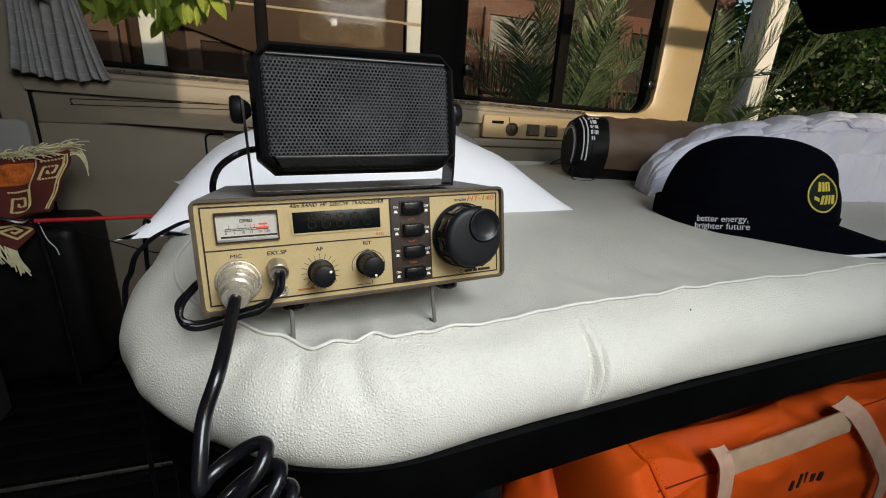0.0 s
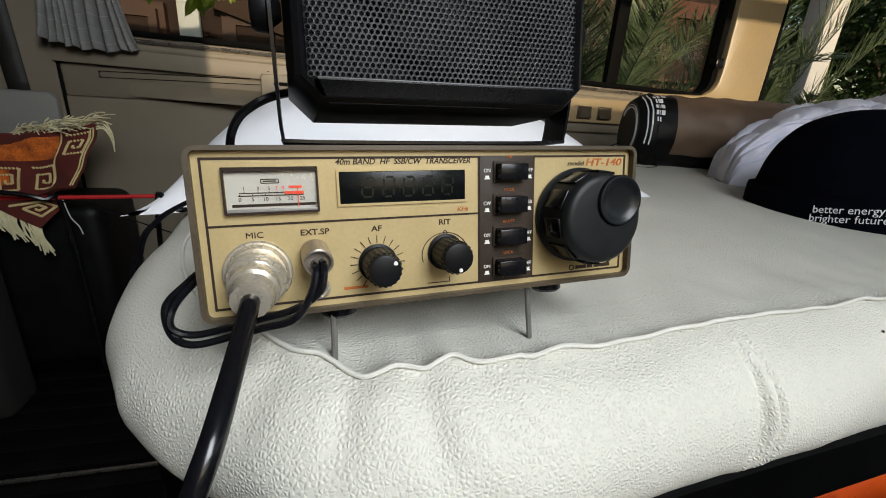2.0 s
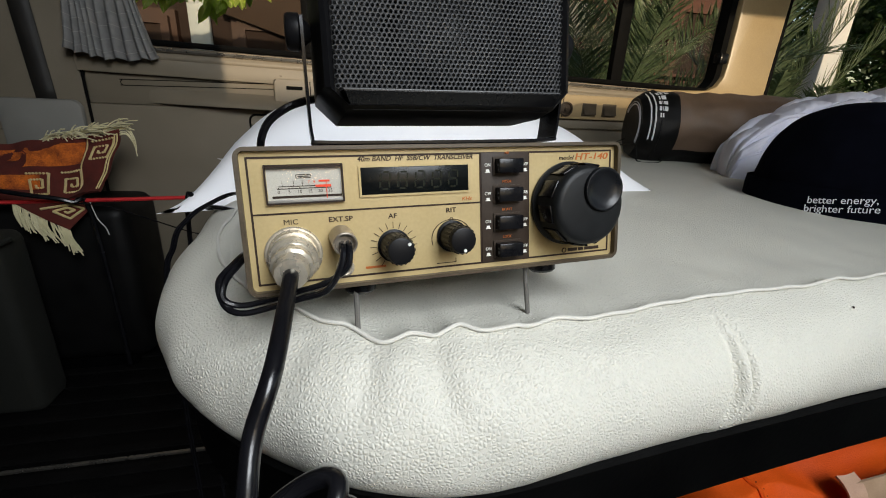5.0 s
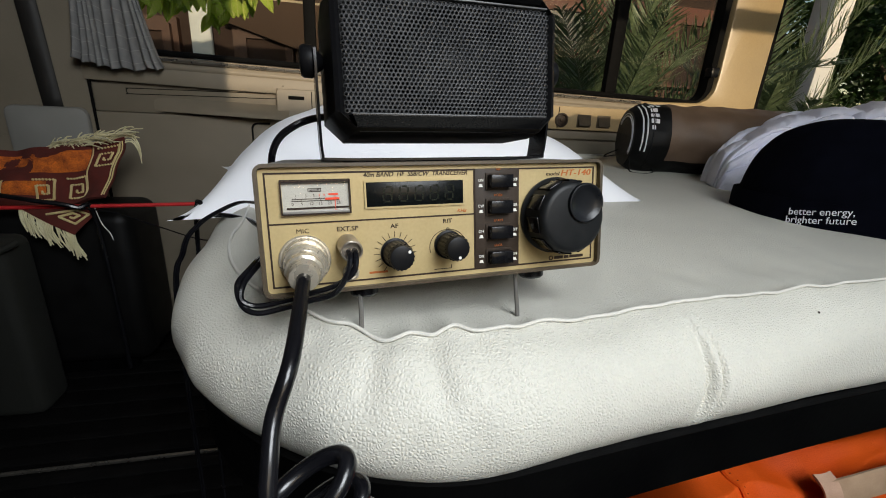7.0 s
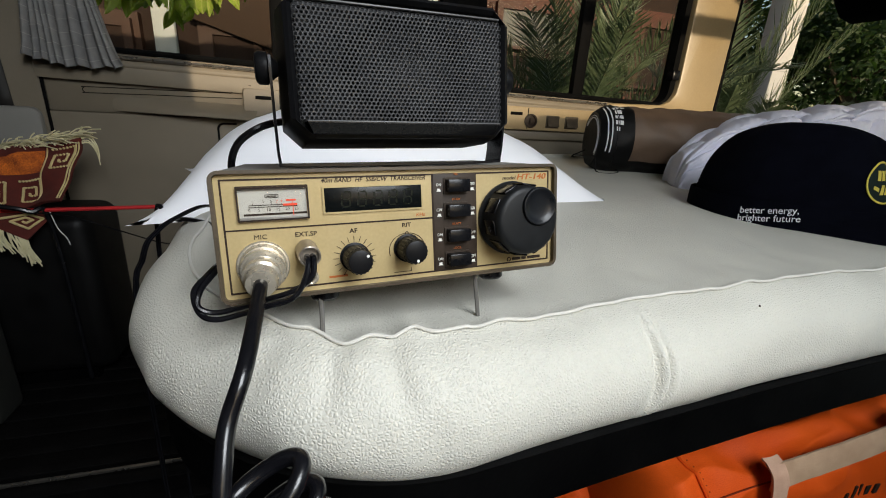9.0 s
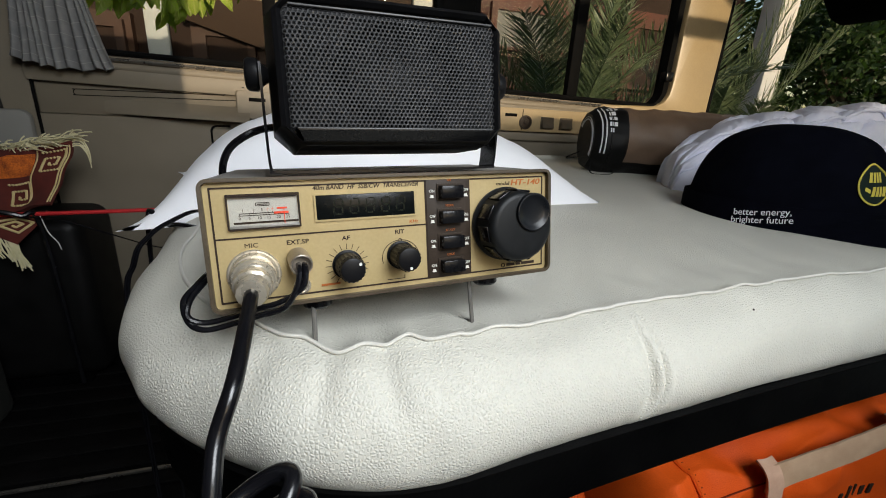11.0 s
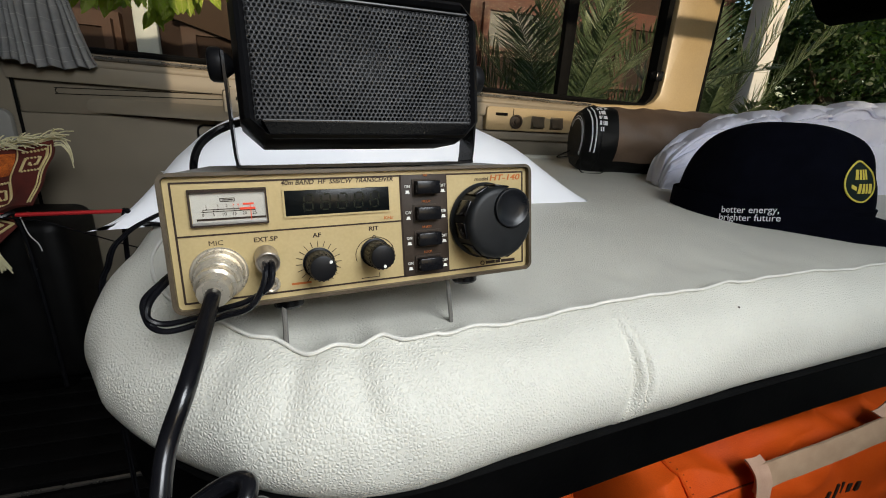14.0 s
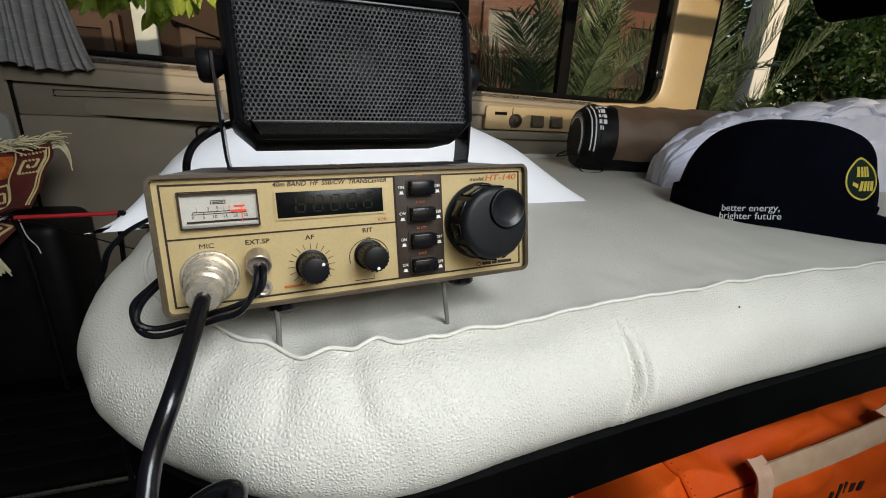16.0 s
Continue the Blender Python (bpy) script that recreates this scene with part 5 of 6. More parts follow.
part("cloth", grid(40, 30, lambda u, v: Vector((0.135 + (0.035 + fuzz((u * 2, v * 2, 3), 3, 0.012)) * math.cos(2 * math.pi * u) * math.sin(math.pi * max(v, 0.01)) ** 0.5, 0.03 + 0.04 * math.sin(2 * math.pi * u) * math.sin(math.pi * max(v, 0.01)) ** 0.5, 0.5 + 0.365 * v))), DENIM, blue)
shoe = thing("dark_bundle", pose(0.19, 0.03, 0.5), "dark grey cloth bundle under the bed", "clothes")
part("cloth", grid(30, 24, lambda u, v: Vector((0.188 + 0.024 * math.cos(2 * math.pi * u) * math.sin(math.pi * max(v, 0.01)) ** 0.5, 0.03 + 0.03 * math.sin(2 * math.pi * u) * math.sin(math.pi * max(v, 0.01)) ** 0.5, 0.5 + 0.368 * v + fuzz((u, v, 0), 5, 0.006)))), NYLON_BLACK, shoe)

# ---- the dark end of the cabin ----
seat = thing("rear_seat", pose(-0.75, 0.72, 0.5), "black cloth seat folded flat beside the side panel", "seat")
part("squab", box(-1.2, -0.40, 0.77, 0.935, 0.52, 0.875, 0.03, 4), NYLON_BLACK, seat)
part("base", box(-1.15, -0.44, 0.78, 0.92, 0.5, 0.525), BOARD, seat)
rug = thing("prayer_rug", pose(-0.55, 0.75, 0.87), "maroon and rust patterned rug with gold key border and fringe", "rug")
RU, RV, RO = Vector((0.275, -0.01, 0.028)), Vector((-0.015, -0.055, -0.100)), Vector((-0.678, 0.815, 0.976))


def rug_at(u, v, lift=0.0):
    n = RU.cross(RV).normalized()
    p = RO + RU * u + RV * v + n * (fuzz((u * 2, v, 0), 3, 0.012) + 0.010 * math.sin(u * 7 + v * 3) * (0.4 + v))
    return p + Vector((0, -1, 0.2)) * lift + Vector((0.02, 0.0, 0.035)) * max(0.0, u - 0.75) * 2 * (1 - v)


b = thick(grid(50, 24, lambda u, v: rug_at(u, v)), 0.006)
part("backing", b, RUG, rug, "maroon pile")
part("field", grid(40, 10, lambda u, v: rug_at(0.0 + 0.82 * u, 0.10 + 0.36 * v, 0.0068)), RUG_RUST, rug, "mottled rust field")
part("field", grid(40, 6, lambda u, v: rug_at(0.0 + 0.60 * u, 0.60 + 0.22 * v, 0.0068)), RUG_RUST, rug, "mottled rust border")


def key(at, x0, y0, w, h):
    """A square spiral of gold stitches."""
    steps = [(0, 0), (1, 0), (1, 1), (0.2, 1), (0.2, 0.3), (0.75, 0.3), (0.75, 0.7), (0.45, 0.7), (0.45, 0.55)]
    b = bmesh.new()
    for (p, q), (r, s) in zip(steps, steps[1:]):
        k = max(2, int(max(abs(r - p) * w, abs(s - q) * h) / 0.016))
        for i in range(k):
            t = (i + 0.5) / k
            c = at(x0 + w * (p + (r - p) * t), y0 + h * (q + (s - q) * t))
            bmesh.ops.create_icosphere(b, subdivisions=1, radius=0.0025, matrix=Matrix.Translation(c))
    return b


for x0, y0 in ((0.845, 0.10), (0.70, 0.56), (0.52, 0.58)):
    part("key_pattern", key(lambda u, v: rug_at(u, v, 0.007), x0, y0, 0.125, 0.32), RUG_GOLD, rug, "gold key pattern")
part("gold_band", grid(6, 10, lambda u, v: rug_at(0.27 + 0.09 * u, 0.56 + 0.36 * v, 0.0072)), RUG_GOLD, rug, "gold woven band")
for x in (0.83, 0.975, 0.99):
    part("gold_line", tube([rug_at(x, v, 0.0075) for v in np.linspace(0.06, 0.94, 20)], 0.0013, 5), RUG_GOLD, rug)
FA, FB, FC = Vector((-0.562, 0.742, 0.892)), Vector((-0.432, 0.752, 0.892)), Vector((-0.476, 0.738, 0.838))


def flap_at(u, v, lift=0.0):
    return FA.lerp(FC, v).lerp(FB, u) + Vector((0, -lift - 0.008 * math.sin(3 * u + 2 * v), 0))


low = part("hanging_end", thick(grid(30, 20, lambda u, v: flap_at(u, v)), 0.006), RUG, rug, "hanging maroon end of the rug")
part("key_pattern", key(lambda u, v: flap_at(u, v, 0.008), 0.22, 0.30, 0.42, 0.55), RUG_GOLD, low)
rng = random.Random(4)
b = bmesh.new()
for k in range(90):
    u = rng.random()
    p = flap_at(0.0, u, 0.002)
    d = Vector((0.004 + 0.018 * rng.random(), -0.010 * rng.random(), -0.034 - 0.016 * rng.random()))
    tube(smooth_path([p, p + d * 0.5 + Vector((rng.uniform(-0.004, 0.004), -0.005, 0)), p + d], 3), 0.0011, 4, bm=b)
tagged(part("fringe", b, FRINGE, rug, "cream knotted fringe"), kind="stuff")
b = bmesh.new()
for k in range(120):
    u = 0.52 + 0.48 * rng.random()
    p = rug_at(u, rng.uniform(-0.06, 0.03), 0.004)
    d = Vector((rng.uniform(0.01, 0.05), rng.uniform(-0.02, 0.01), rng.uniform(-0.004, 0.022)))
    tube(smooth_path([p, p + d * 0.5 + Vector((0, 0, rng.uniform(0.002, 0.008))), p + d], 3), 0.0011, 4, bm=b)
for k in range(10):
    p = rug_at(0.98, rng.uniform(-0.05, 0.1), 0.004)
    tube(smooth_path([p, p + Vector((0.018, 0, 0.004)), p + Vector((0.028, 0, -0.015)), p + Vector((0.03, 0, -0.03 - 0.01 * rng.random()))], 3), 0.001, 4, bm=b)
tagged(part("fringe", b, FRINGE, rug, "cream knotted fringe"), kind="stuff")

strap = thing("red_strap", pose(-0.45, 0.72, 0.89), "taut red webbing strap along the cabin", "strap")
part("webbing", tube([Vector((-1.1 + 1.0 * t, 0.735, 0.884 + 0.02 * t - 0.004 * math.sin(math.pi * t))) for t in np.linspace(0, 1, 30)], 0.0048, 8, flat=0.8), RED_STRAP, strap)
for pts, r, lab in (([(-0.9, 0.72, 0.93), (-0.70, 0.715, 0.936), (-0.60, 0.71, 0.925), (-0.52, 0.71, 0.91), (-0.46, 0.72, 0.895), (-0.44, 0.74, 0.86), (-0.44, 0.75, 0.52)], 0.0045, "black cable lying over the rug"),
                    ([(-0.46, 0.72, 0.893), (-0.40, 0.72, 0.885), (-0.33, 0.71, 0.862), (-0.25, 0.70, 0.835), (-0.2, 0.70, 0.83), (-0.15, 0.7, 0.80), (-0.12, 0.7, 0.52)], 0.0012, "thin dark wire hanging under the strap")):
    w = thing("loose_cable", pose(*pts[0]), lab, "cable")
    part("conductor", tube(smooth_path(pts, 8), r, 8), RUBBER, w)
w = thing("white_wire", pose(-0.42, 0.7, 0.87), "short curved white wire", "cable")
part("conductor", tube(smooth_path([(-0.435, 0.733, 0.890), (-0.412, 0.70, 0.868), (-0.402, 0.70, 0.85), (-0.399, 0.70, 0.836)], 8), 0.0009, 6), plain("white_pvc", (0.6, 0.6, 0.58), 0.5), w)
kh = thing("khaki_pouch", pose(-0.62, 0.66, 0.5), "dark khaki canvas pouch, its shade put into the colour", "pouch")
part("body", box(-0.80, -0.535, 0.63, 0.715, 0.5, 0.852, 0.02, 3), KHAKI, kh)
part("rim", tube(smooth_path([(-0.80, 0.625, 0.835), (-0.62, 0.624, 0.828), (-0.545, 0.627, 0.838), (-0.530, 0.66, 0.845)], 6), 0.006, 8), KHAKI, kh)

# floor
for k in range(26):
    y = -0.40 + 0.05 * k
    solid("floor_rib", box(-0.95, -0.14, y, y + 0.022, 0.5, 0.506, 0.002), MAT, "raised rib of the black rubber floor", "floor rib", "ribs of the rubber floor", "structure")
solid("floor_edge", box(-0.62, -0.16, 0.478, 0.483, 0.505, 0.511, 0.001), CHROME, "thin worn metal edge of the rubber floor", "trim", kind="structure")


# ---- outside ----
# brown plaster, red wood and panes darkened: the house's shade is in their colours
BRICK_BROWN = material("shaded_brown_plaster", (0.018, 0.0075, 0.0045), (0.032, 0.013, 0.0075), 0.85, scale=1.3, fine=25, bump=0.2, deep=0.01)
WOOD_RED = material("red_brown_wood", (0.050, 0.0095, 0.0035), (0.110, 0.022, 0.0075), 0.6, scale=4, fine=60, bump=0.2, deep=0.004)
WHITEWASH = material("white_plaster", (0.52, 0.52, 0.51), (0.60, 0.60, 0.59), 0.85, scale=1.5, fine=30, bump=0.2, deep=0.006)
PANE_GREY = material("shaded_pane", (0.035, 0.036, 0.040), (0.055, 0.056, 0.062), 0.4, scale=1.5, fine=20, bump=0.02)
ROOF_TILE = material("roof_tile", (0.18, 0.07, 0.045), (0.27, 0.11, 0.07), 0.8, scale=3, fine=40, bump=0.3, deep=0.01)
GREEN_DARK = material("leaf_dark", (0.018, 0.040, 0.010), (0.045, 0.085, 0.022), 0.55, scale=3, fine=30, bump=0.1, deep=0.004)
GREEN_PALM = material("leaf_palm", (0.028, 0.055, 0.022), (0.23, 0.28, 0.16), 0.38, scale=16, fine=60, bump=0.1, deep=0.002)
# shrub leaves brightened: the sun that misses them is put into the colour
GREEN_SUNLIT = material("leaf_sunlit", (0.33, 0.46, 0.035), (0.58, 0.70, 0.11), 0.45, scale=25, fine=160, bump=0.15, deep=0.003, spread=0.35)
VEIN = plain("leaf_vein", (0.66, 0.66, 0.20), 0.5)
for leafy, tint, share in ((GREEN_SUNLIT, (0.55, 0.75, 0.06), 0.4), (GREEN_PALM, (0.12, 0.18, 0.06), 0.25), (GREEN_DARK, (0.06, 0.14, 0.02), 0.3)):
    nodes, links = leafy.node_tree.nodes, leafy.node_tree.links
    thin, both = nodes.new("ShaderNodeBsdfTranslucent"), nodes.new("ShaderNodeMixShader")
    thin.inputs[0].default_value, both.inputs[0].default_value = (*tint, 1), share
    links.new(nodes["Principled BSDF"].outputs[0], both.inputs[1]), links.new(thin.outputs[0], both.inputs[2])
    links.new(both.outputs[0], nodes["Material Output"].inputs[0])
BARK = material("bark", (0.06, 0.045, 0.03), (0.12, 0.09, 0.06), 0.9, scale=12, fine=90, bump=0.5, deep=0.01)

# unseen wall, its height set so low sun only clears the window sill
garden = solid("garden_wall", box(-14, 14, -6.3, -6.0, 0, 2.10, 0.02), WHITEWASH, "plain whitewashed wall out of view, added to block low sun", "wall", kind="structure")

house = thing("house", pose(0, 5.5, 0), "brown plastered house with wooden doors and white posts", "house")
part("wall", box(-9, 4.9, 4.75, 9.5, 0, 4.2), BRICK_BROWN, house, "brown plaster wall, darkened for the shade on it")
part("roof", prism([(3.9, 4.15), (7.2, 6.2), (10.4, 4.15), (10.4, 4.0), (7.2, 6.0), (3.9, 4.0)], "x", -9.4, 5.3), ROOF_TILE, house, "tiled pitched roof")
part("fascia", box(-9.3, 5.2, 3.92, 4.0, 3.95, 4.2), WHITEWASH, house)
part("beam", box(-9, 1.72, 4.58, 4.75, 1.945, 1.975, 0.005), material("cream_paint", (0.30, 0.24, 0.16), (0.36, 0.29, 0.20), 0.7, scale=2, fine=40), house, "pale string course")
part("upper_wall", box(-9, 1.7, 4.66, 4.75, 1.99, 2.9), material("shaded_mauve_plaster", (0.035, 0.019, 0.012), (0.052, 0.029, 0.019), 0.85, scale=1.2, fine=20, bump=0.2, deep=0.01), house, "mauve-brown plaster, shade put into its colour")
for x0, x1, z1 in ((-1.325, -1.150, 1.93), (1.10, 1.30, 2.6), (-4.2, -3.95, 1.93)):
    part("post", box(x0, x1, 4.585, 4.66, 0, z1, 0.012), WHITEWASH, house, "white plastered post")


def joinery(x0, x1, z0, z1, panes, glassy):
    d = part("door", box(x0, x1, 4.66, 4.75, z0, z1), WOOD_RED, house, "red-brown wooden door")
    for px0, px1, pz0, pz1 in panes:
        part("frame", ring([(px0 - 0.07, pz0 - 0.07), (px1 + 0.07, pz0 - 0.07), (px1 + 0.07, pz1 + 0.07), (px0 - 0.07, pz1 + 0.07)], [(px0, pz0), (px1, pz0), (px1, pz1), (px0, pz1)], "y", 4.60, 4.66), WOOD_RED, d, "moulded wooden frame")
        part("panel", box(px0, px1, 4.64, 4.665, pz0, pz1), PANE_GREY if (pz0 > glassy) else BRICK_BROWN, d)


joinery(1.72, 2.95, 0.0, 2.35, [(2.04, 2.76, 1.80, 2.16), (2.04, 2.76, 1.40, 1.70), (2.04, 2.76, 0.5, 1.3)], 1.75)
joinery(3.05, 4.6, 0.0, 2.35, [(3.2, 3.75, 1.5, 2.16), (3.9, 4.45, 1.5, 2.16), (3.2, 3.75, 0.4, 1.4), (3.9, 4.45, 0.4, 1.4)], 3)
# darker wood from here on, so the left doors look out of the sun
WOOD_RED = material("shaded_wood", (0.045, 0.018, 0.010), (0.075, 0.03, 0.017), 0.65, scale=4, fine=60, bump=0.2, deep=0.004)
joinery(-0.98, 0.15, 0.0, 1.75, [(-0.85, -0.50, 1.15, 1.62), (-0.33, 0.02, 1.15, 1.62)], 3)
joinery(-2.6, -1.45, 0.0, 1.75, [(-2.45, -2.1, 1.1, 1.62), (-1.92, -1.57, 1.1, 1.62)], 3)
for k in range(7):
    part("post_wood", box(1.60, 1.70, 4.60, 4.66, 0.34 * k, 0.33 + 0.34 * k, 0.006), WOOD_RED, house, "wooden post block")
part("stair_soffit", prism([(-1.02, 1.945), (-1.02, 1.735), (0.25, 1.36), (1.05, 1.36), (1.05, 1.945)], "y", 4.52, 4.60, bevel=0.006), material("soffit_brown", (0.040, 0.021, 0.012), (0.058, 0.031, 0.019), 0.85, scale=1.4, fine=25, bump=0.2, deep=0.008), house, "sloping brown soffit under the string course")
lamp = thing("wall_lamp", pose(0.36, 4.6, 1.9), "small pale wall lamp under the string course", "lamp")
part("shade", lathe([(0.02, 0), (0.05, -0.02), (0.05, -0.07), (0.03, -0.09)], pose(0.36, 4.56, 1.93), 16), WHITEWASH, lamp)
post = thing("garden_post", pose(5.2, 4.0, 0), "tall white plastered garden post", "post")
part("shaft", box(5.20, 5.46, 3.9, 4.16, 0, 4.4, 0.02), WHITEWASH, post)
part("plinth", box(5.15, 5.51, 3.85, 4.21, 0, 0.25, 0.02), WHITEWASH, post)
side = thing("side_house", pose(6.5, 9, 0), "neighbouring red-brown building behind the trees", "house")
part("wall", box(4.95, 7.0, 6.0, 11, 0, 3.8), WOOD_RED, side)
part("roof", prism([(5.5, 3.8), (8.4, 5.4), (11.4, 3.8)], "x", 4.9, 7.1), ROOF_TILE, side)


# palms
def palm(name, base, n, seed, reach, label, height):
    rng = random.Random(seed)
    p = thing(name, pose(*base), label, "palm")
    bx, by, bz = base
    part("trunk", lathe([(0.16, bz), (0.20, bz + 0.2), (0.15, bz + height), (0.06, bz + height + 0.15)], pose(bx, by, 0), 14), BARK, p)
    for k in range(n):
        az = 2 * math.pi * (k * 0.381 + rng.uniform(-0.04, 0.04))
        up = radians(rng.uniform(28, 84))
        ln = reach * rng.uniform(0.75, 1.1)
        pts, d = [], Vector((math.cos(az) * math.cos(up), math.sin(az) * math.cos(up), math.sin(up)))
        q = Vector((bx, by, bz + height))
        droop = rng.uniform(0.03, 0.075)
        for s in range(17):
            pts.append(q.copy())
            q = q + d * ln / 16
            d = (d + Vector((0, 0, -droop))).normalized()
        fr = part("frond", tube(pts, lambda t: 0.011 * (1 - 0.8 * t), 5), GREEN_PALM, p)
        verts, faces = [], []
        m = 64
        for i in range(m):
            t = 0.14 + 0.86 * i / (m - 1)
            j = min(int(t * 16), 15)
            c = pts[j].lerp(pts[j + 1], t * 16 - j)
            ax = (pts[j + 1] - pts[j]).normalized()
            sd = ax.cross(Vector((0, 0, 1)))
            if sd.length < 0.05:
                sd = Vector((1, 0, 0))
            sd.normalize()
            nr = sd.cross(ax)
            leng = 0.34 * ln / 1.7 * (math.sin(math.pi * min(1, 0.12 + 0.9 * t)) ** 0.5 + 0.15) * rng.uniform(0.85, 1.1)
            for s in (-1, 1):
                dr = (ax * 0.75 + sd * s * rng.uniform(0.55, 0.85) + nr * rng.uniform(0.0, 0.45)).normalized()
                wv = dr.cross(nr).normalized() * 0.0070
                e = c + dr * leng + Vector((0, 0, -0.04 * leng))
                mid = c + dr * leng * 0.45 + nr * 0.006
                o = len(verts)
                verts += [c - wv * 0.5, c + wv * 0.5, mid + wv, mid - wv, mid + nr * 0.004, e]
                faces += [(o, o + 1, o + 2, o + 3), (o + 3, o + 4, o + 5), (o + 4, o + 2, o + 5)]
        me = bpy.data.meshes.new("foliage")
        me.from_pydata(verts, [], faces)
        me.materials.append(GREEN_PALM)
        tagged(part("foliage", me, None, fr), kind="stuff")
    return p


palm("date_palm", (2.05, 3.0, 0), 28, 3, 1.7, "young date palm with stiff grey-green fronds", 0.55)
palm("date_palm", (3.25, 2.75, 0), 30, 8, 1.55, "young date palm with stiff grey-green fronds", 0.5)


# leafy trees behind
def tree(name, x, y, h, spread, n, seed, m, label, leaf=0.05):
    rng = random.Random(seed)
    t = thing(name, pose(x, y, 0), label, "tree")
    trunk = tube(smooth_path([(x, y, 0), (x + 0.1, y, h * 0.3), (x - 0.1, y + 0.1, h * 0.6), (x, y, h * 0.85)], 5), lambda s: 0.14 * (1 - 0.75 * s), 9)
    for k in range(9):
        a = 2.4 * k
        z0 = h * (0.2 + 0.06 * k)
        tube(smooth_path([(x, y, z0), (x + 0.5 * spread * math.cos(a), y + 0.5 * spread * math.sin(a), z0 + 0.3), (x + 0.9 * spread * math.cos(a), y + 0.9 * spread * math.sin(a), z0 + 0.7)], 4), lambda s: 0.05 * (1 - 0.8 * s), 6, bm=trunk)
    part("trunk", trunk, BARK, t)
    clumps = []
    for k in range(70):
        a, r = rng.uniform(0, 6.28), spread * rng.random() ** 0.5
        clumps.append((Vector((x + r * math.cos(a), y + r * math.sin(a), h * rng.uniform(0.12, 1.0))), rng.uniform(0.22, 0.5)))
    verts, faces = [], []
    for k in range(n):
        c, r = clumps[rng.randrange(len(clumps))]
        d = Vector((rng.gauss(0, 1), rng.gauss(0, 1), rng.gauss(0, 1))).normalized()
        p = c + d * r * rng.uniform(0.55, 1.0)
        ax = (d + Vector((rng.uniform(-1, 1), rng.uniform(-1, 1), rng.uniform(-1, 0.4)))).normalized()
        sd = ax.cross(Vector((rng.uniform(-1, 1), rng.uniform(-1, 1), rng.uniform(-1, 1)))).normalized()
        s = leaf * rng.uniform(0.7, 1.4)
        o = len(verts)
        verts += [p, p + ax * s * 0.5 + sd * s * 0.28, p + ax * s, p + ax * s * 0.5 - sd * s * 0.28]
        faces.append((o, o + 1, o + 2, o + 3))
    me = bpy.data.meshes.new("crown")
    me.from_pydata(verts, [], faces)
    me.materials.append(m)
    tagged(part("crown", me, None, t, "dense small dark green leaves"), kind="stuff")


tree("garden_tree", 8.3, 5.2, 3.6, 1.9, 22000, 5, GREEN_DARK, "dense dark green garden tree", 0.085)
tree("garden_tree", 10.8, 4.2, 3.4, 1.9, 18000, 6, GREEN_DARK, "dense dark green garden tree", 0.085)
tree("garden_tree", 7.6, 4.4, 3.0, 1.3, 16000, 15, GREEN_DARK, "dense dark green garden tree behind the post", 0.08)
tree("garden_tree", 13.0, 6.5, 4.6, 2.4, 18000, 7, GREEN_DARK, "tall dark green garden tree", 0.1)
tree("garden_tree", 7.6, 9.5, 4.4, 2.2, 12000, 9, GREEN_DARK, "tall dark green garden tree", 0.1)
tree("garden_tree", 9.5, 1.6, 2.6, 1.5, 14000, 11, GREEN_DARK, "low dark green garden tree", 0.08)

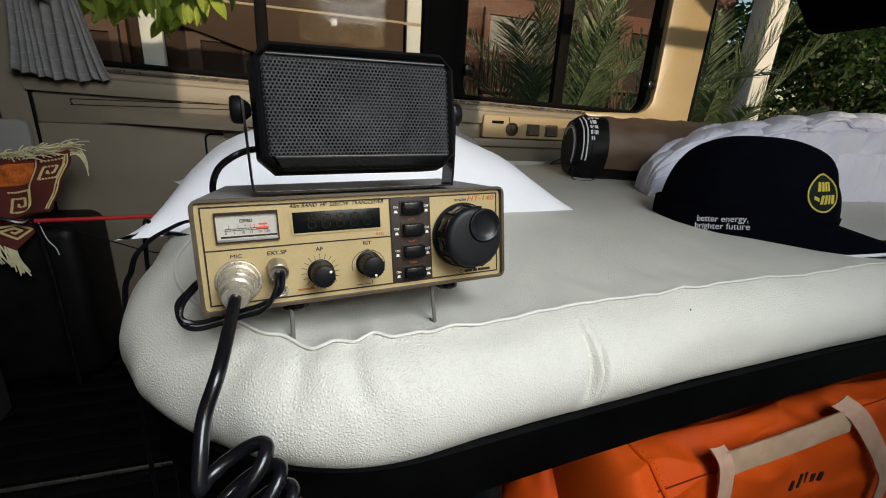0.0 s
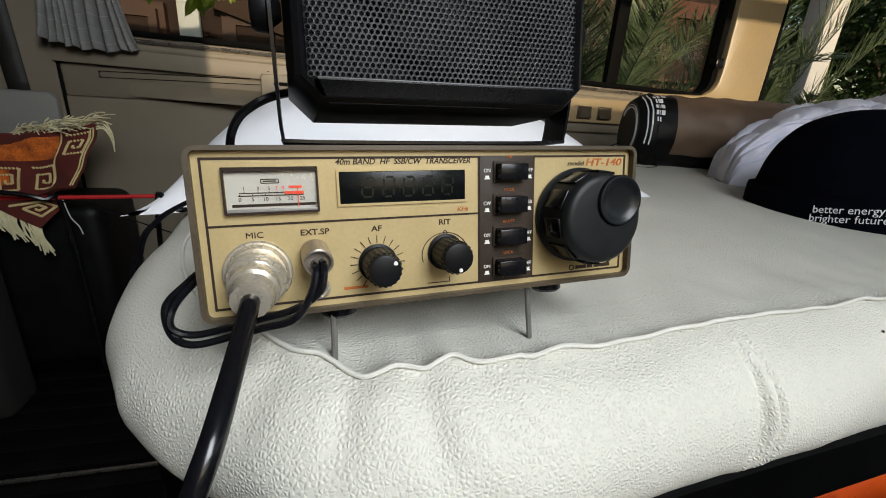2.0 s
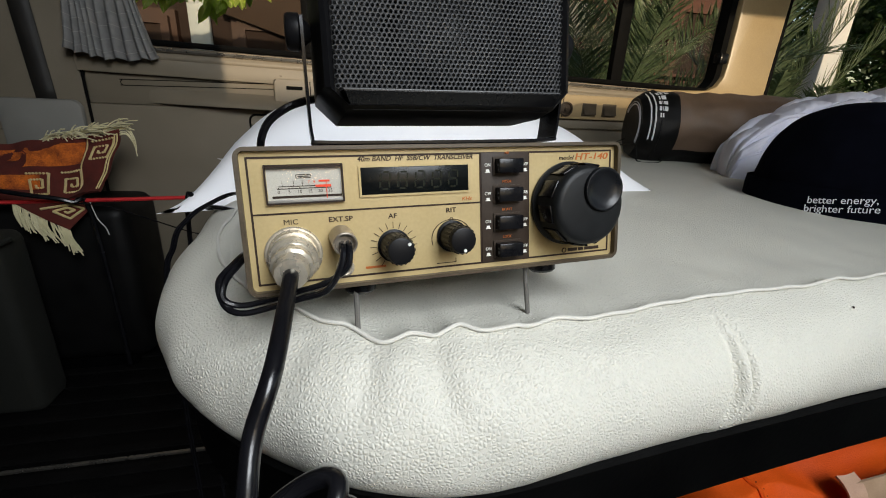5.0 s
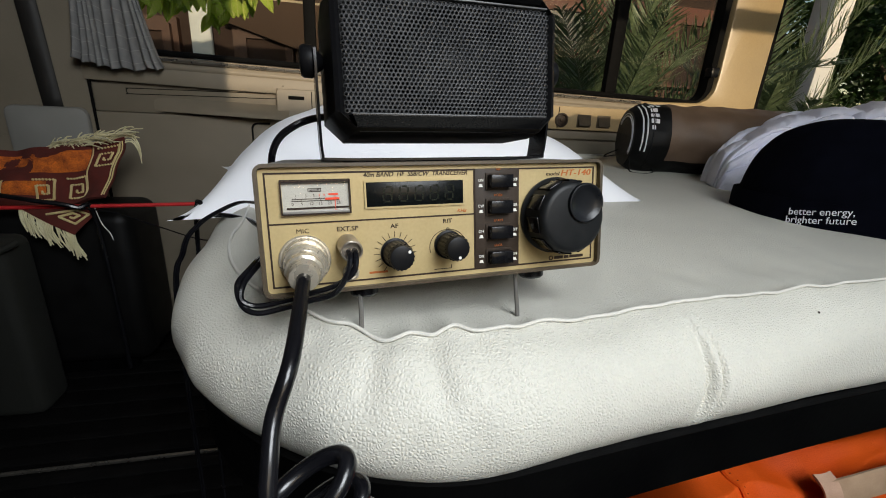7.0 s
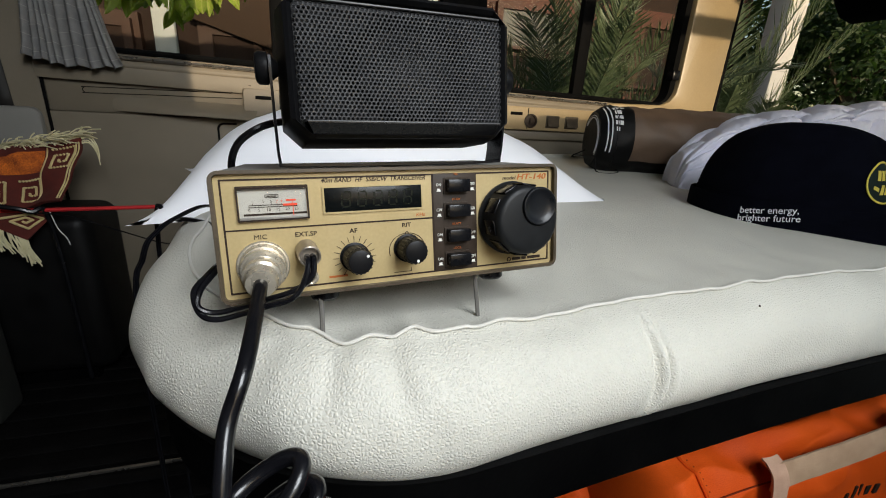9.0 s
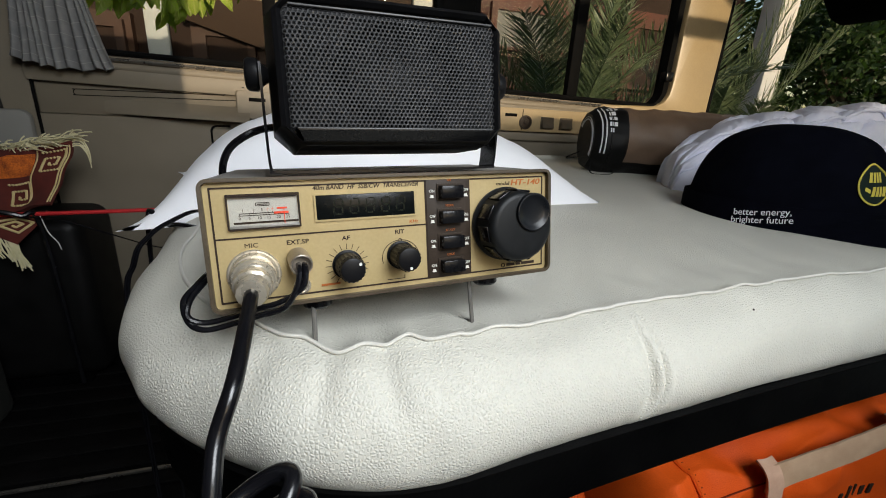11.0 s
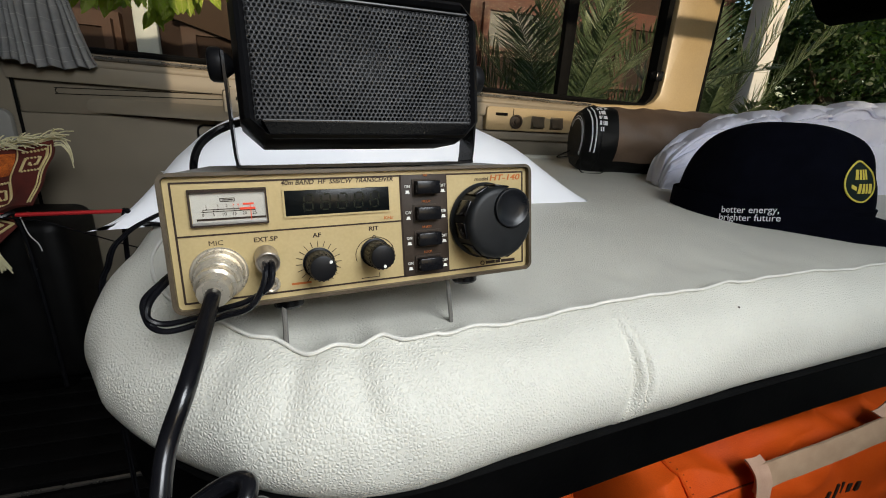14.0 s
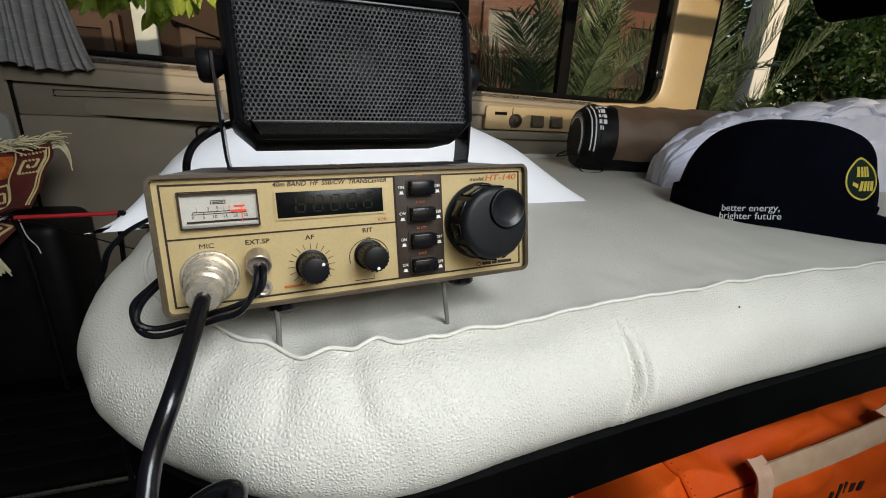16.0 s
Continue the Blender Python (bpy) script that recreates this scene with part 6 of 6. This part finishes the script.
# broad-leaved shrub hanging beside the window
shrub = thing("leafy_shrub", pose(-1.0, 2.0, 0), "yellow-green broad-leaved shrub with pale veins, sunlight put into leaf colour", "shrub")
stem = tube(smooth_path([(-1.15, 2.15, 0), (-1.1, 2.1, 0.9), (-0.95, 2.0, 1.6), (-0.7, 1.85, 1.95), (-0.4, 1.75, 1.9)], 6), lambda s: 0.028 * (1 - 0.7 * s), 8)
for pts in (((-0.95, 2.0, 1.6), (-0.8, 1.75, 1.75), (-0.6, 1.6, 1.6)), ((-1.05, 2.05, 1.3), (-1.0, 1.8, 1.6), (-0.85, 1.65, 1.7)), ((-0.7, 1.85, 1.95), (-0.5, 1.65, 1.85), (-0.35, 1.6, 1.65))):
    tube(smooth_path(pts, 5), 0.008, 6, bm=stem)
part("stem", stem, BARK, shrub)


def leaf_mesh(seed):
    ln, wd = 0.115, 0.025
    b = grid(10, 6, lambda u, v: (wd * math.sin(math.pi * u ** 0.8) ** 0.9 * (2 * v - 1), 0.012 * math.sin(u * 3 + seed) + 0.006 * abs(2 * v - 1) + 0.002 * math.sin(u * 30), -ln * u))
    for fc in b.faces:
        fc.material_index = 0
    rib_ = tube([Vector((0, 0.012 * math.sin(u * 3 + seed) - 0.0012, -ln * u)) for u in np.linspace(0, 1, 8)], 0.0011, 4)
    for s in (-1, 1):
        for k in range(5):
            u = 0.15 + 0.15 * k
            u2 = u + 0.16
            tube([Vector((0, 0.012 * math.sin(u * 3 + seed) - 0.001, -ln * u)), Vector((s * 0.75 * wd * math.sin(math.pi * u2 ** 0.8) ** 0.9, 0.012 * math.sin(u2 * 3 + seed) + 0.0036, -ln * u2))], 0.0010, 4, bm=rib_)
    for fc in rib_.faces:
        fc.material_index = 1
    return mesh_of("leaf", join(b, rib_), [GREEN_SUNLIT, VEIN])


leaves = [leaf_mesh(k * 0.8) for k in range(3)]
rng = random.Random(21)
for k in range(290):
    x = rng.uniform(-0.95, -0.20)
    y = rng.uniform(1.52, 1.92)
    low = 1.315 + 0.12 * max(0.0, (x + 0.36) / 0.16) + 0.06 * rng.random()
    z = low + 0.08 + 0.30 * rng.random() ** 1.2
    ob = part("leaf", leaves[k % 3], None, shrub)
    ob.matrix_basis = pose(x, y, z, rng.uniform(-35, 35), rng.uniform(-35, 35), rng.uniform(-70, 70)) @ Matrix.Scale(rng.uniform(0.55, 0.95), 4)

# raised tailgate
gate = thing("tailgate", pose(1.36, 0.2, 1.72), "raised dark tailgate at the open rear of the vehicle", "tailgate")
part("panel", prism([(1.36, 1.74), (1.55, 1.64), (1.74, 1.475), (1.80, 1.46), (1.84, 1.49), (1.66, 1.70), (1.40, 1.80)], "y", -0.55, 0.98, bevel=0.012), SEAL, gate)
